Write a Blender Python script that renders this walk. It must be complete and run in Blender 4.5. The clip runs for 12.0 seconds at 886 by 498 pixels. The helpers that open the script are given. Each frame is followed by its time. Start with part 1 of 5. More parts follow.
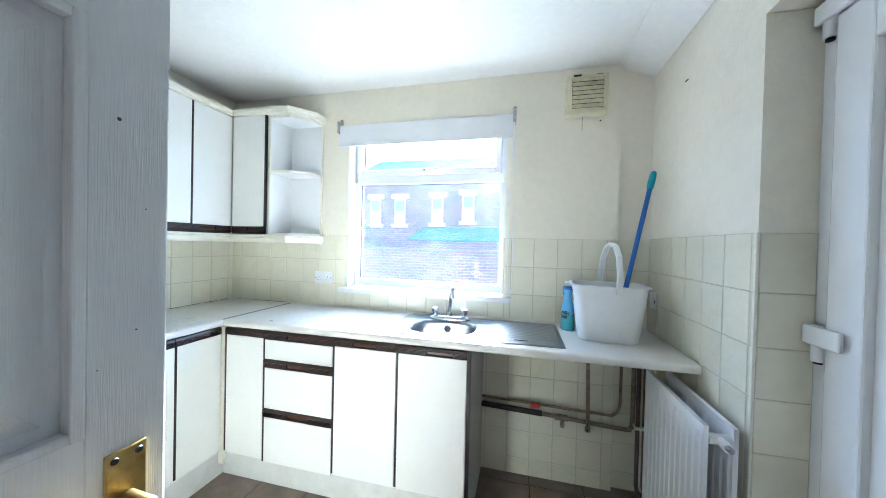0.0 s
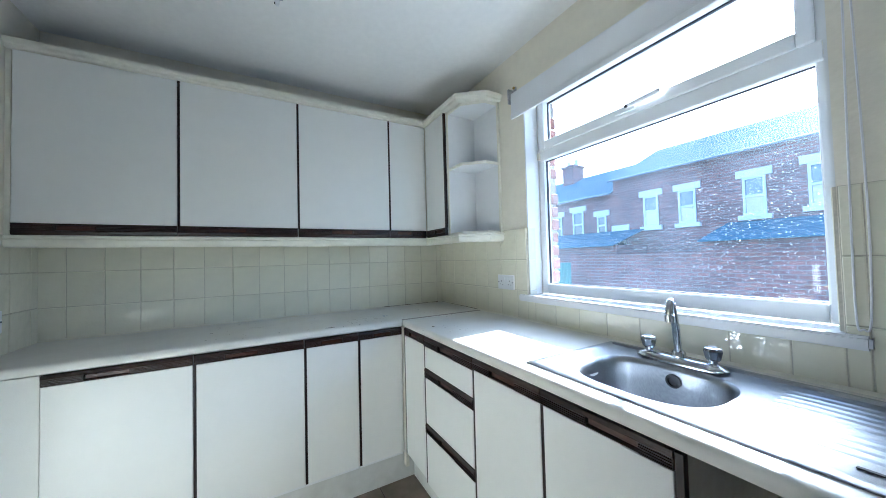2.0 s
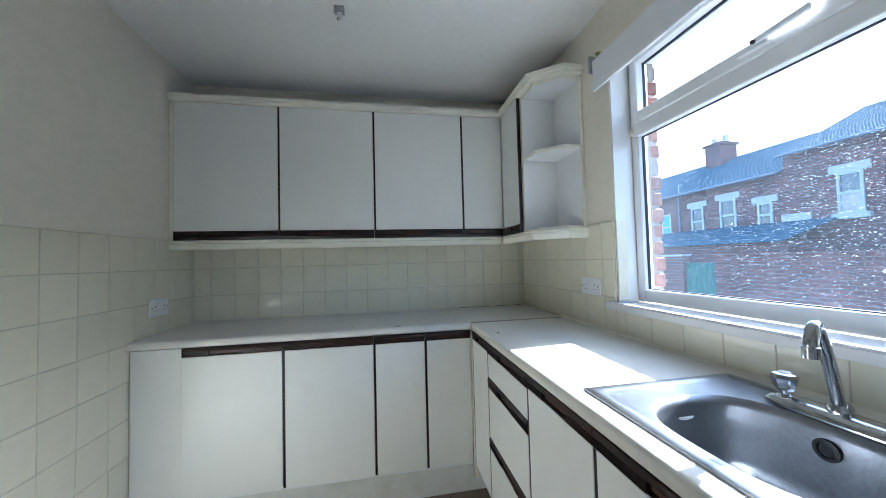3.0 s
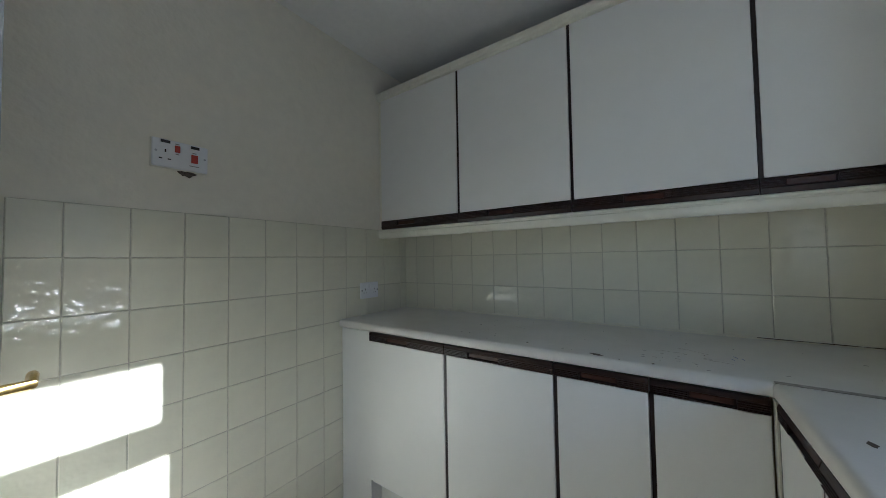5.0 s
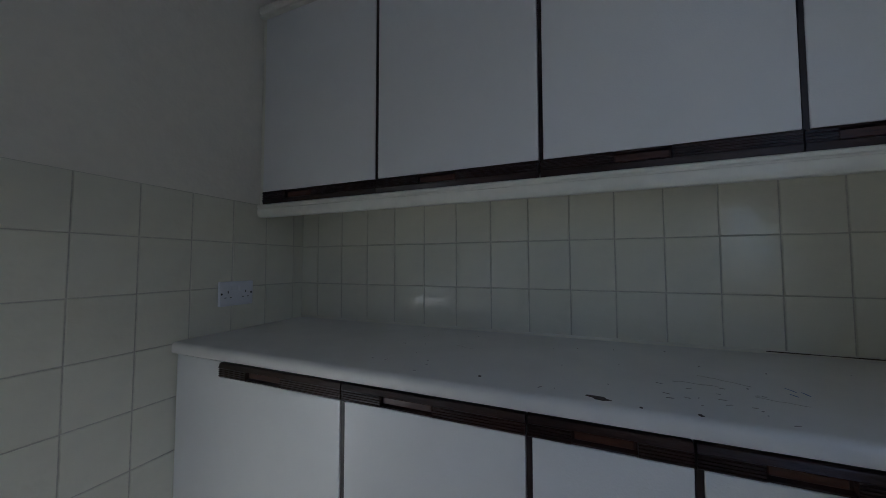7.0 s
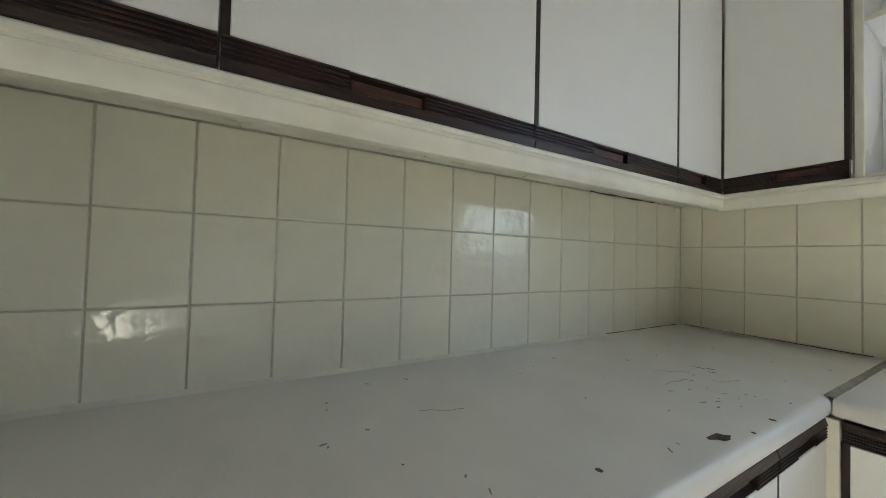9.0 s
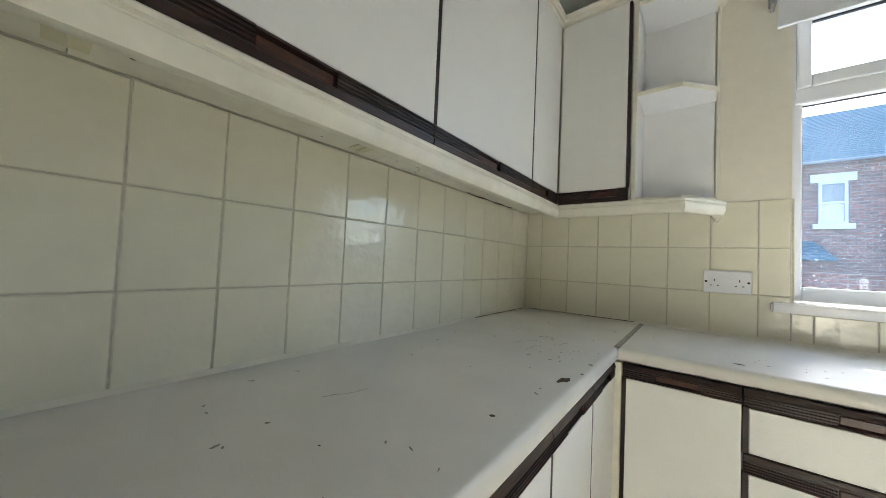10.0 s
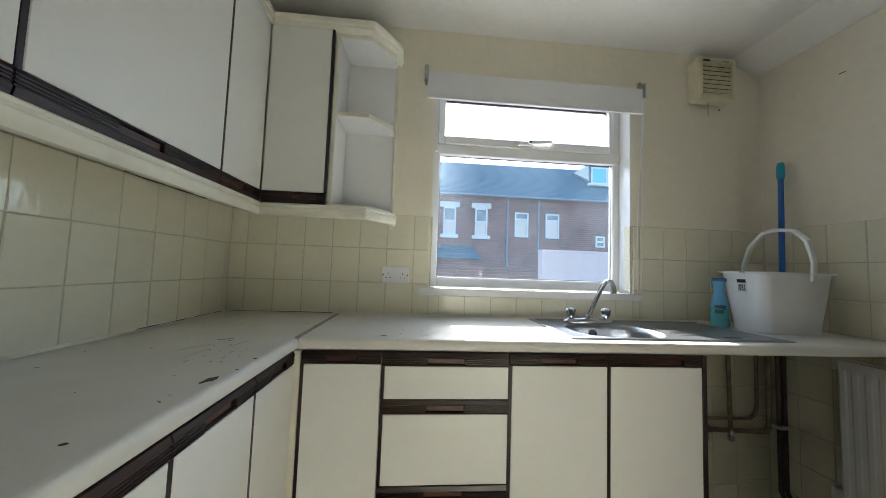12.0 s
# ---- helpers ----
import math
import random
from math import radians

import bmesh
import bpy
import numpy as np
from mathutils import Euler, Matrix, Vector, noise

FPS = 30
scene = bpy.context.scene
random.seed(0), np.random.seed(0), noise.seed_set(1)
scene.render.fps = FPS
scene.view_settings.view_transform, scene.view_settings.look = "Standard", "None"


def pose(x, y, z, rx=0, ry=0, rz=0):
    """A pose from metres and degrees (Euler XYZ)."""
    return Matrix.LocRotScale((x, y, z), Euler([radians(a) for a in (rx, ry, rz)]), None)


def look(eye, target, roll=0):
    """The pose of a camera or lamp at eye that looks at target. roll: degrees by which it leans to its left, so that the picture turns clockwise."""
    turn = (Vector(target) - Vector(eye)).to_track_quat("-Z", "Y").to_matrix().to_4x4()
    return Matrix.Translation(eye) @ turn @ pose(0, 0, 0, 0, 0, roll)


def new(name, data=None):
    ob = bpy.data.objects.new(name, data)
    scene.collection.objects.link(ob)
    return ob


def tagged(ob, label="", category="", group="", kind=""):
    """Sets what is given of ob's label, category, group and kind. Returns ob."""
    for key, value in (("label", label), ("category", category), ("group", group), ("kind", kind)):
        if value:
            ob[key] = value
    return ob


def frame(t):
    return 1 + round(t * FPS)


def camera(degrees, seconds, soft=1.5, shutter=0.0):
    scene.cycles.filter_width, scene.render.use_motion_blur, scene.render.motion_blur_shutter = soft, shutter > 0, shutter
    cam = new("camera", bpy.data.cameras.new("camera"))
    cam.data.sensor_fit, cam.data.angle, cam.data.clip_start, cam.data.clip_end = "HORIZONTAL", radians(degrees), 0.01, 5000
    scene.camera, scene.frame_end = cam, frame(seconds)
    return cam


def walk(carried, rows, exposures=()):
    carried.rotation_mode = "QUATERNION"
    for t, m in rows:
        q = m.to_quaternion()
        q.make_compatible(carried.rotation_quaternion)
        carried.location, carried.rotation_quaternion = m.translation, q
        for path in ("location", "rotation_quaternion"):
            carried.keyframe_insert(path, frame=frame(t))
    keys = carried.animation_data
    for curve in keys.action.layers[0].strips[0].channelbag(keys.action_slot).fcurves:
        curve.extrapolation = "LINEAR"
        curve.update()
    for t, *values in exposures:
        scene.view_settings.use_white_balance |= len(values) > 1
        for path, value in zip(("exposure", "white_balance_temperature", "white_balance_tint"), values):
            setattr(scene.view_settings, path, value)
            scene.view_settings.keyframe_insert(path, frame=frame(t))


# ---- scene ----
cam = camera(108.0, 12.0, soft=0.9)
PATH = [
    (0, (2.158, -2.020, 1.390), (1.683, -0.077, 1.364), 1.4),
    (0.5, (2.198, -1.793, 1.348), (1.251, -0.032, 1.377), -0.5),
    (1, (2.211, -1.587, 1.305), (0.923, -0.058, 1.354), -1.1),
    (1.5, (2.255, -1.382, 1.321), (0.650, -0.190, 1.366), -1.7),
    (2, (2.271, -1.254, 1.288), (0.528, -0.275, 1.344), -1.5),
    (2.5, (2.294, -1.143, 1.286), (0.414, -0.466, 1.366), -1.6),
    (3, (2.247, -1.003, 1.284), (0.279, -0.656, 1.353), -1.5),
    (3.5, (2.126, -0.836, 1.293), (0.130, -0.939, 1.372), -1.5),
    (3.7, (2.072, -0.827, 1.273), (0.089, -1.069, 1.374), -1.1),
    (5.3, (1.556, -0.752, 1.239), (-0.048, -1.946, 1.303), -1.2),
    (5.5, (1.528, -0.770, 1.230), (-0.094, -1.937, 1.320), -1.0),
    (6, (1.400, -0.824, 1.194), (-0.238, -1.966, 1.294), -0.2),
    (6.5, (1.281, -0.892, 1.171), (-0.424, -1.934, 1.256), -0.7),
    (7, (1.179, -0.990, 1.189), (-0.675, -1.735, 1.278), -0.1),
    (7.5, (1.098, -1.142, 1.193), (-0.897, -1.243, 1.279), 0.2),
    (7.7, (1.082, -1.199, 1.200), (-0.911, -1.040, 1.268), 0.6),
    (9.5, (0.675, -1.615, 1.196), (-0.918, -0.407, 1.257), 1.9),
    (10, (0.718, -1.623, 1.169), (-0.521, -0.056, 1.243), 2.6),
    (10.5, (0.789, -1.634, 1.169), (0.012, 0.206, 1.268), 2.4),
    (11, (0.881, -1.625, 1.168), (0.473, 0.329, 1.293), 2.2),
    (11.5, (0.895, -1.638, 1.174), (0.822, 0.357, 1.300), 2.2),
    (12, (0.908, -1.636, 1.174), (1.069, 0.354, 1.300), 2.0),
]
EXPOSURES = [(0.0, 4.69, 4980, 9), (0.5, 4.27, 4950, 8), (1.0, 4.05, 4960, 9), (1.5, 3.88, 4930, 8), (2.5, 3.42, 5010, 10), (3.5, 2.98, 5230, 11), (5.5, 2.46, 5300, 11), (6.5, 2.06, 5230, 17), (7.0, 1.70, 4980, 18), (7.5, 2.0, 5050, 19), (9.5, 3.6, 5950, 11), (10.5, 3.44, 5880, 12), (11.5, 3.13, 5960, 11), (12.0, 3.06, 5980, 9)]
walk(cam, [(t, look(eye, target, roll)) for t, eye, target, roll in PATH], EXPOSURES)

# ---------- light ----------
SUN_WAY = Vector((0.098, -1.0, -0.525)).normalized()
world = bpy.data.worlds.new("sky")
scene.world = world
world.use_nodes = True
wn = world.node_tree.nodes
sky = wn.new("ShaderNodeTexSky")
sky.sky_type, sky.sun_disc = "NISHITA", False
sky.sun_elevation, sky.sun_rotation = radians(27.6), radians(-5.6)
sky.dust_density = 2.0
wn["Background"].inputs["Strength"].default_value = 0.085
world.node_tree.links.new(sky.outputs[0], wn["Background"].inputs["Color"])

sun_data = bpy.data.lights.new("sun", "SUN")
sun_data.energy, sun_data.angle, sun_data.color = 5.0, radians(0.53), (1.0, 0.95, 0.88)
sun = new("sun", sun_data)
sun.matrix_world = look((0, 12, 9), Vector((0, 12, 9)) + SUN_WAY)


# ---------- materials ----------
def mat(name, colour, rough=0.5, metal=0.0, grain=40.0, vary=0.06, bump=0.02, bump_scale=None, stretch=(1, 1, 1), stain=0.0,
        stain_colour=(0.3, 0.25, 0.18), per_object=0.0, coat=0.0, spec=0.5, stain_scale=2.5, trans=0.0):
    """A surface with fine grain, broad stains, gloss that varies and a fine relief."""
    m = bpy.data.materials.new(name)
    m.use_nodes = True
    nt = m.node_tree
    n, l = nt.nodes, nt.links
    b = n["Principled BSDF"]
    tc = n.new("ShaderNodeTexCoord")
    mp = n.new("ShaderNodeMapping")
    mp.inputs["Scale"].default_value = stretch
    l.new(tc.outputs["Object"], mp.inputs["Vector"])
    fine = n.new("ShaderNodeTexNoise")
    fine.inputs["Scale"].default_value, fine.inputs["Detail"].default_value = grain, 6
    l.new(mp.outputs[0], fine.inputs["Vector"])
    broad = n.new("ShaderNodeTexNoise")
    broad.inputs["Scale"].default_value, broad.inputs["Detail"].default_value = stain_scale, 5
    l.new(tc.outputs["Object"], broad.inputs["Vector"])
    ramp = n.new("ShaderNodeMapRange")
    ramp.inputs["From Min"].default_value, ramp.inputs["From Max"].default_value = 0.3, 0.7
    ramp.inputs["To Min"].default_value, ramp.inputs["To Max"].default_value = 1 - vary, 1 + vary
    l.new(fine.outputs["Fac"], ramp.inputs["Value"])
    value = ramp.outputs[0]
    if per_object:
        info = n.new("ShaderNodeObjectInfo")
        pr = n.new("ShaderNodeMapRange")
        pr.inputs["To Min"].default_value, pr.inputs["To Max"].default_value = 1 - per_object, 1 + per_object
        l.new(info.outputs["Random"], pr.inputs["Value"])
        mul = n.new("ShaderNodeMath")
        mul.operation = "MULTIPLY"
        l.new(value, mul.inputs[0])
        l.new(pr.outputs[0], mul.inputs[1])
        value = mul.outputs[0]
    tint = n.new("ShaderNodeMixRGB")
    tint.blend_type = "MULTIPLY"
    tint.inputs["Fac"].default_value = 1
    tint.inputs["Color1"].default_value = (*colour, 1)
    l.new(value, tint.inputs["Color2"])
    out = tint.outputs[0]
    if stain:
        sr = n.new("ShaderNodeMapRange")
        sr.inputs["From Min"].default_value, sr.inputs["From Max"].default_value = 0.48, 0.75
        sr.inputs["To Max"].default_value = stain
        l.new(broad.outputs["Fac"], sr.inputs["Value"])
        mix = n.new("ShaderNodeMixRGB")
        mix.inputs["Color2"].default_value = (*stain_colour, 1)
        l.new(sr.outputs[0], mix.inputs["Fac"])
        l.new(out, mix.inputs["Color1"])
        out = mix.outputs[0]
    l.new(out, b.inputs["Base Color"])
    rr = n.new("ShaderNodeMapRange")
    rr.inputs["From Min"].default_value, rr.inputs["From Max"].default_value = 0.3, 0.7
    rr.inputs["To Min"].default_value, rr.inputs["To Max"].default_value = max(rough * 0.94, 0.02), min(rough * 1.08, 1)
    l.new(broad.outputs["Fac"], rr.inputs["Value"])
    l.new(rr.outputs[0], b.inputs["Roughness"])
    b.inputs["Metallic"].default_value = metal
    b.inputs["Specular IOR Level"].default_value = spec
    b.inputs["Coat Weight"].default_value = coat
    b.inputs["Transmission Weight"].default_value = trans
    if bump:
        bp = n.new("ShaderNodeBump")
        bp.inputs["Strength"].default_value, bp.inputs["Distance"].default_value = 1.0, bump
        src = fine
        if bump_scale:
            src = n.new("ShaderNodeTexNoise")
            src.inputs["Scale"].default_value, src.inputs["Detail"].default_value = bump_scale, 2
            l.new(mp.outputs[0], src.inputs["Vector"])
        l.new(src.outputs["Fac"], bp.inputs["Height"])
        l.new(bp.outputs[0], b.inputs["Normal"])
    return m


M_PAINT = mat("cream wall paint", (0.82, 0.775, 0.645), 0.6, grain=25, vary=0.025, bump=0.0012, bump_scale=60, stain=0.10, stain_colour=(0.55, 0.5, 0.38))
M_CEIL = mat("white ceiling paint", (0.86, 0.85, 0.81), 0.75, grain=30, vary=0.02, bump=0.0012, bump_scale=45, stain=0.08, stain_colour=(0.6, 0.56, 0.48))
M_TILE = mat("cream glazed tile", (0.77, 0.74, 0.585), 0.022, grain=12, vary=0.03, bump=0.0026, bump_scale=24, per_object=0.03, stain=0.05, stain_colour=(0.6, 0.55, 0.4))
M_GROUT = mat("grey grout", (0.56, 0.525, 0.42), 0.85, grain=90, vary=0.12, bump=0.0006, stain=0.32, stain_colour=(0.30, 0.26, 0.19), stain_scale=4)
M_DOOR = mat("white laminate", (0.81, 0.805, 0.765), 0.33, grain=14, vary=0.010, bump=0.0004, bump_scale=300, stain=0.0, stain_colour=(0.6, 0.56, 0.45))
M_CARC = mat("white melamine", (0.81, 0.815, 0.81), 0.4, grain=20, vary=0.015, bump=0.0003, bump_scale=250, stain=0.06, stain_colour=(0.55, 0.5, 0.42))
M_TRIM = mat("cream painted trim", (0.80, 0.775, 0.655), 0.4, grain=30, vary=0.04, bump=0.0008, stain=0.2, stain_colour=(0.5, 0.44, 0.3), stain_scale=6)
M_WOOD = mat("dark stained wood", (0.022, 0.010, 0.007), 0.32, grain=22, vary=0.55, bump=0.0012, stretch=(1, 8, 8), stain=0.35, stain_colour=(0.075, 0.032, 0.018), stain_scale=3)
M_HOLD = mat("lighter reddish wood", (0.066, 0.025, 0.013), 0.38, grain=26, vary=0.5, bump=0.0008, stretch=(1, 7, 7), stain=0.3, stain_colour=(0.03, 0.013, 0.009), stain_scale=8)
M_EDGE = mat("dark brown edging", (0.018, 0.009, 0.007), 0.45, grain=40, vary=0.3, bump=0.0005)
M_TOP = mat("worn white worktop", (0.74, 0.72, 0.655), 0.36, grain=9, vary=0.035, bump=0.0003, bump_scale=200, stain=0.16, stain_colour=(0.5, 0.46, 0.38), stain_scale=3.5)
M_CHIP = mat("bare chipboard", (0.10, 0.075, 0.055), 0.9, grain=200, vary=0.5, bump=0.002)
M_SCUFF = mat("grey scuff", (0.30, 0.275, 0.25), 0.7, grain=120, vary=0.4, bump=0.0005)
M_HAIR = mat("faint brown hairline", (0.42, 0.38, 0.32), 0.7, grain=120, vary=0.3, bump=0.0003)
M_JOIN = mat("dirty aluminium strip", (0.35, 0.33, 0.29), 0.5, metal=0.6, grain=80, vary=0.25, bump=0.0006)
M_PLINTH = mat("scuffed white plinth", (0.70, 0.70, 0.66), 0.45, grain=18, vary=0.05, bump=0.0006, stain=0.3, stain_colour=(0.4, 0.36, 0.28), stain_scale=6)
M_GREY = mat("grey cabinet side", (0.48, 0.47, 0.44), 0.5, grain=25, vary=0.08, bump=0.0006, stain=0.2)
M_UPVC = mat("white plastic frame", (0.82, 0.83, 0.83), 0.25, grain=20, vary=0.008, bump=0.0002, stain=0.0, stain_colour=(0.6, 0.58, 0.5))
M_SEAL = mat("black rubber seal", (0.02, 0.022, 0.03), 0.6, grain=60, vary=0.2, bump=0.0004)
M_SILL = mat("gloss white sill", (0.80, 0.80, 0.79), 0.22, grain=24, vary=0.02, bump=0.0005, stain=0.12, stain_colour=(0.5, 0.46, 0.4), stain_scale=8)
M_BLIND = mat("white blind fabric", (0.78, 0.79, 0.81), 0.85, grain=300, vary=0.05, bump=0.0006, stain=0.14, stain_colour=(0.5, 0.48, 0.44), stain_scale=7)
M_STEEL = mat("brushed stainless steel", (0.34, 0.355, 0.37), 0.32, metal=1.0, grain=90, vary=0.12, bump=0.0003, stretch=(1, 12, 1), stain=0.25, stain_colour=(0.3, 0.3, 0.3), stain_scale=9)
M_CHROME = mat("chrome", (0.58, 0.60, 0.62), 0.09, metal=1.0, grain=60, vary=0.06, bump=0.0002, stain=0.3, stain_colour=(0.45, 0.45, 0.43), stain_scale=30)
M_BLACK = mat("black plastic", (0.015, 0.015, 0.016), 0.45, grain=60, vary=0.2, bump=0.0004)
M_PLASTIC = mat("white socket plastic", (0.80, 0.80, 0.80), 0.3, grain=40, vary=0.015, bump=0.0002, stain=0.08)
M_RED = mat("red rocker", (0.42, 0.045, 0.03), 0.35, grain=60, vary=0.1, bump=0.0002)
M_VENT = mat("yellowed plastic", (0.70, 0.66, 0.46), 0.4, grain=30, vary=0.05, bump=0.0004, stain=0.25, stain_colour=(0.42, 0.36, 0.2), stain_scale=9)
M_VENTD = mat("grimy slats", (0.62, 0.58, 0.38), 0.5, grain=50, vary=0.12, bump=0.0004, stain=0.5, stain_colour=(0.3, 0.26, 0.15), stain_scale=16)
M_BUCKET = mat("white bucket plastic", (0.80, 0.81, 0.80), 0.35, grain=30, vary=0.02, bump=0.0006, stain=0.10, stain_colour=(0.6, 0.58, 0.5), stain_scale=8)
M_MOP = mat("blue mop handle", (0.02, 0.12, 0.45), 0.35, grain=60, vary=0.06, bump=0.0003)
M_TEAL = mat("teal plastic", (0.02, 0.30, 0.42), 0.35, grain=60, vary=0.08, bump=0.0003)
M_BOTTLE = mat("sky blue bottle plastic", (0.14, 0.40, 0.64), 0.3, grain=40, vary=0.05, bump=0.0004)
M_LIQUID = mat("teal cleaning liquid", (0.10, 0.40, 0.45), 0.25, grain=40, vary=0.05, bump=0.0003)
M_CAP = mat("blue cap", (0.04, 0.13, 0.36), 0.4, grain=40, vary=0.08, bump=0.0003)
M_RAD = mat("white radiator enamel", (0.74, 0.75, 0.75), 0.3, grain=30, vary=0.015, bump=0.0004, stain=0.03, stain_colour=(0.5, 0.46, 0.4), stain_scale=5)
M_PIPE = mat("painted copper pipe", (0.25, 0.20, 0.15), 0.4, metal=0.5, grain=50, vary=0.3, bump=0.0008, stain=0.6, stain_colour=(0.12, 0.09, 0.07), stain_scale=14)
M_PIPED = mat("dark brown pipe", (0.06, 0.04, 0.035), 0.4, grain=50, vary=0.25, bump=0.0006, stain=0.3)
M_LAG = mat("black pipe lagging", (0.03, 0.027, 0.026), 0.8, grain=70, vary=0.4, bump=0.002)
M_GLOSS = mat("white gloss door paint", (0.62, 0.65, 0.67), 0.2, grain=55, vary=0.03, bump=0.0006, stretch=(10, 10, 0.35), stain=0.06, stain_colour=(0.5, 0.48, 0.42))
M_BRASS = mat("aged brass", (0.50, 0.36, 0.13), 0.3, metal=1.0, grain=60, vary=0.2, bump=0.0004, stain=0.4, stain_colour=(0.25, 0.17, 0.07), stain_scale=20)
M_FLOOR = mat("brown stone tile", (0.20, 0.155, 0.12), 0.45, grain=9, vary=0.25, bump=0.0015, per_object=0.12, stain=0.4, stain_colour=(0.32, 0.27, 0.22), stain_scale=7)
M_FGROUT = mat("dark floor grout", (0.07, 0.06, 0.05), 0.9, grain=80, vary=0.3, bump=0.001)
M_HALL = mat("hall paint", (0.72, 0.70, 0.64), 0.7, grain=25, vary=0.03, bump=0.001)
M_CARPET = mat("hall carpet", (0.22, 0.18, 0.15), 0.95, grain=200, vary=0.3, bump=0.004)
# near-black drawn for the shade in holes; also colours small screws
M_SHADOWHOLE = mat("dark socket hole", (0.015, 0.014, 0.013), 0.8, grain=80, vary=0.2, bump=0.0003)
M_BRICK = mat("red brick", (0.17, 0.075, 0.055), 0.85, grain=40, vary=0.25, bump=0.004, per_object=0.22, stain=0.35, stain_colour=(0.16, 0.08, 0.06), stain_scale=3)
M_MORTAR = mat("grey mortar", (0.20, 0.18, 0.16), 0.95, grain=70, vary=0.15, bump=0.003)
# far frames: the facade's shade is put into this darker, bluer white
M_FARFRAME = mat("shaded weathered white frame", (0.52, 0.56, 0.60), 0.5, grain=15, vary=0.06, bump=0.0005, stain=0.15)
M_STONE = mat("painted stone lintel", (0.54, 0.54, 0.54), 0.7, grain=20, vary=0.06, bump=0.002, stain=0.15)
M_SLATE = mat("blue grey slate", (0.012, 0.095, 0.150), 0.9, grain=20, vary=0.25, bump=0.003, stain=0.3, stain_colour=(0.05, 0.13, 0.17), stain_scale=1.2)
M_RENDER = mat("pale pink render", (0.46, 0.40, 0.41), 0.85, grain=15, vary=0.05, bump=0.003, stain=0.2, stain_colour=(0.45, 0.4, 0.38), stain_scale=1.0)
M_YARD = mat("concrete yard", (0.34, 0.33, 0.31), 0.9, grain=12, vary=0.15, bump=0.004, stain=0.3)
M_GREEN = mat("green painted boards", (0.02, 0.16, 0.13), 0.5, grain=20, vary=0.15, bump=0.001)
M_DPIPE = mat("grey drainpipe", (0.14, 0.19, 0.26), 0.5, grain=30, vary=0.06, bump=0.0005)
M_CURT = mat("pale curtain", (0.55, 0.50, 0.45), 0.9, grain=30, vary=0.12, bump=0.003, stretch=(6, 6, 0.6))
M_BLUEB = mat("bright blue blind", (0.10, 0.45, 0.70), 0.7, grain=30, vary=0.05, bump=0.0005)
M_METAL = mat("dull zinc", (0.45, 0.46, 0.47), 0.4, metal=0.9, grain=60, vary=0.2, bump=0.0006)
M_LABEL = mat("label white", (0.75, 0.75, 0.75), 0.6, grain=60, vary=0.02, bump=0.0001)


def brick_wall_mat(name, scale=1.0):
    """Far brickwork, laid in courses."""
    m = bpy.data.materials.new(name)
    m.use_nodes = True
    n, l = m.node_tree.nodes, m.node_tree.links
    b = n["Principled BSDF"]
    tc = n.new("ShaderNodeTexCoord")
    sx = n.new("ShaderNodeSeparateXYZ")
    cx = n.new("ShaderNodeCombineXYZ")
    ad = n.new("ShaderNodeMath")
    l.new(tc.outputs["Object"], sx.inputs[0])
    l.new(sx.outputs["X"], ad.inputs[0])
    l.new(sx.outputs["Y"], ad.inputs[1])
    l.new(ad.outputs[0], cx.inputs["X"])
    l.new(sx.outputs["Z"], cx.inputs["Y"])
    br = n.new("ShaderNodeTexBrick")
    br.inputs["Scale"].default_value = 1.0
    br.inputs["Brick Width"].default_value, br.inputs["Row Height"].default_value = 0.2 * scale, 0.078 * scale
    br.inputs["Mortar Size"].default_value, br.inputs["Bias"].default_value = 0.008, -0.1
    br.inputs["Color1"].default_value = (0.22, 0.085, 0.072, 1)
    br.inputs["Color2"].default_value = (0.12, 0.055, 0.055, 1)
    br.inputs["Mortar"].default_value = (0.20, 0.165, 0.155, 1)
    l.new(cx.outputs[0], br.inputs["Vector"])
    nz = n.new("ShaderNodeTexNoise")
    nz.inputs["Scale"].default_value, nz.inputs["Detail"].default_value = 1.3, 6
    l.new(tc.outputs["Object"], nz.inputs["Vector"])
    mr = n.new("ShaderNodeMapRange")
    mr.inputs["From Min"].default_value, mr.inputs["From Max"].default_value = 0.3, 0.7
    mr.inputs["To Min"].default_value, mr.inputs["To Max"].default_value = 0.65, 1.3
    l.new(nz.outputs["Fac"], mr.inputs["Value"])
    mx = n.new("ShaderNodeMixRGB")
    mx.blend_type = "MULTIPLY"
    mx.inputs["Fac"].default_value = 1
    l.new(br.outputs["Color"], mx.inputs["Color1"])
    l.new(mr.outputs[0], mx.inputs["Color2"])
    l.new(mx.outputs[0], b.inputs["Base Color"])
    b.inputs["Roughness"].default_value = 0.9
    bp = n.new("ShaderNodeBump")
    bp.inputs["Distance"].default_value = 0.01
    l.new(br.outputs["Fac"], bp.inputs["Height"])
    bp.invert = True
    l.new(bp.outputs[0], b.inputs["Normal"])
    return m


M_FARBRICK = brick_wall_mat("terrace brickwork")


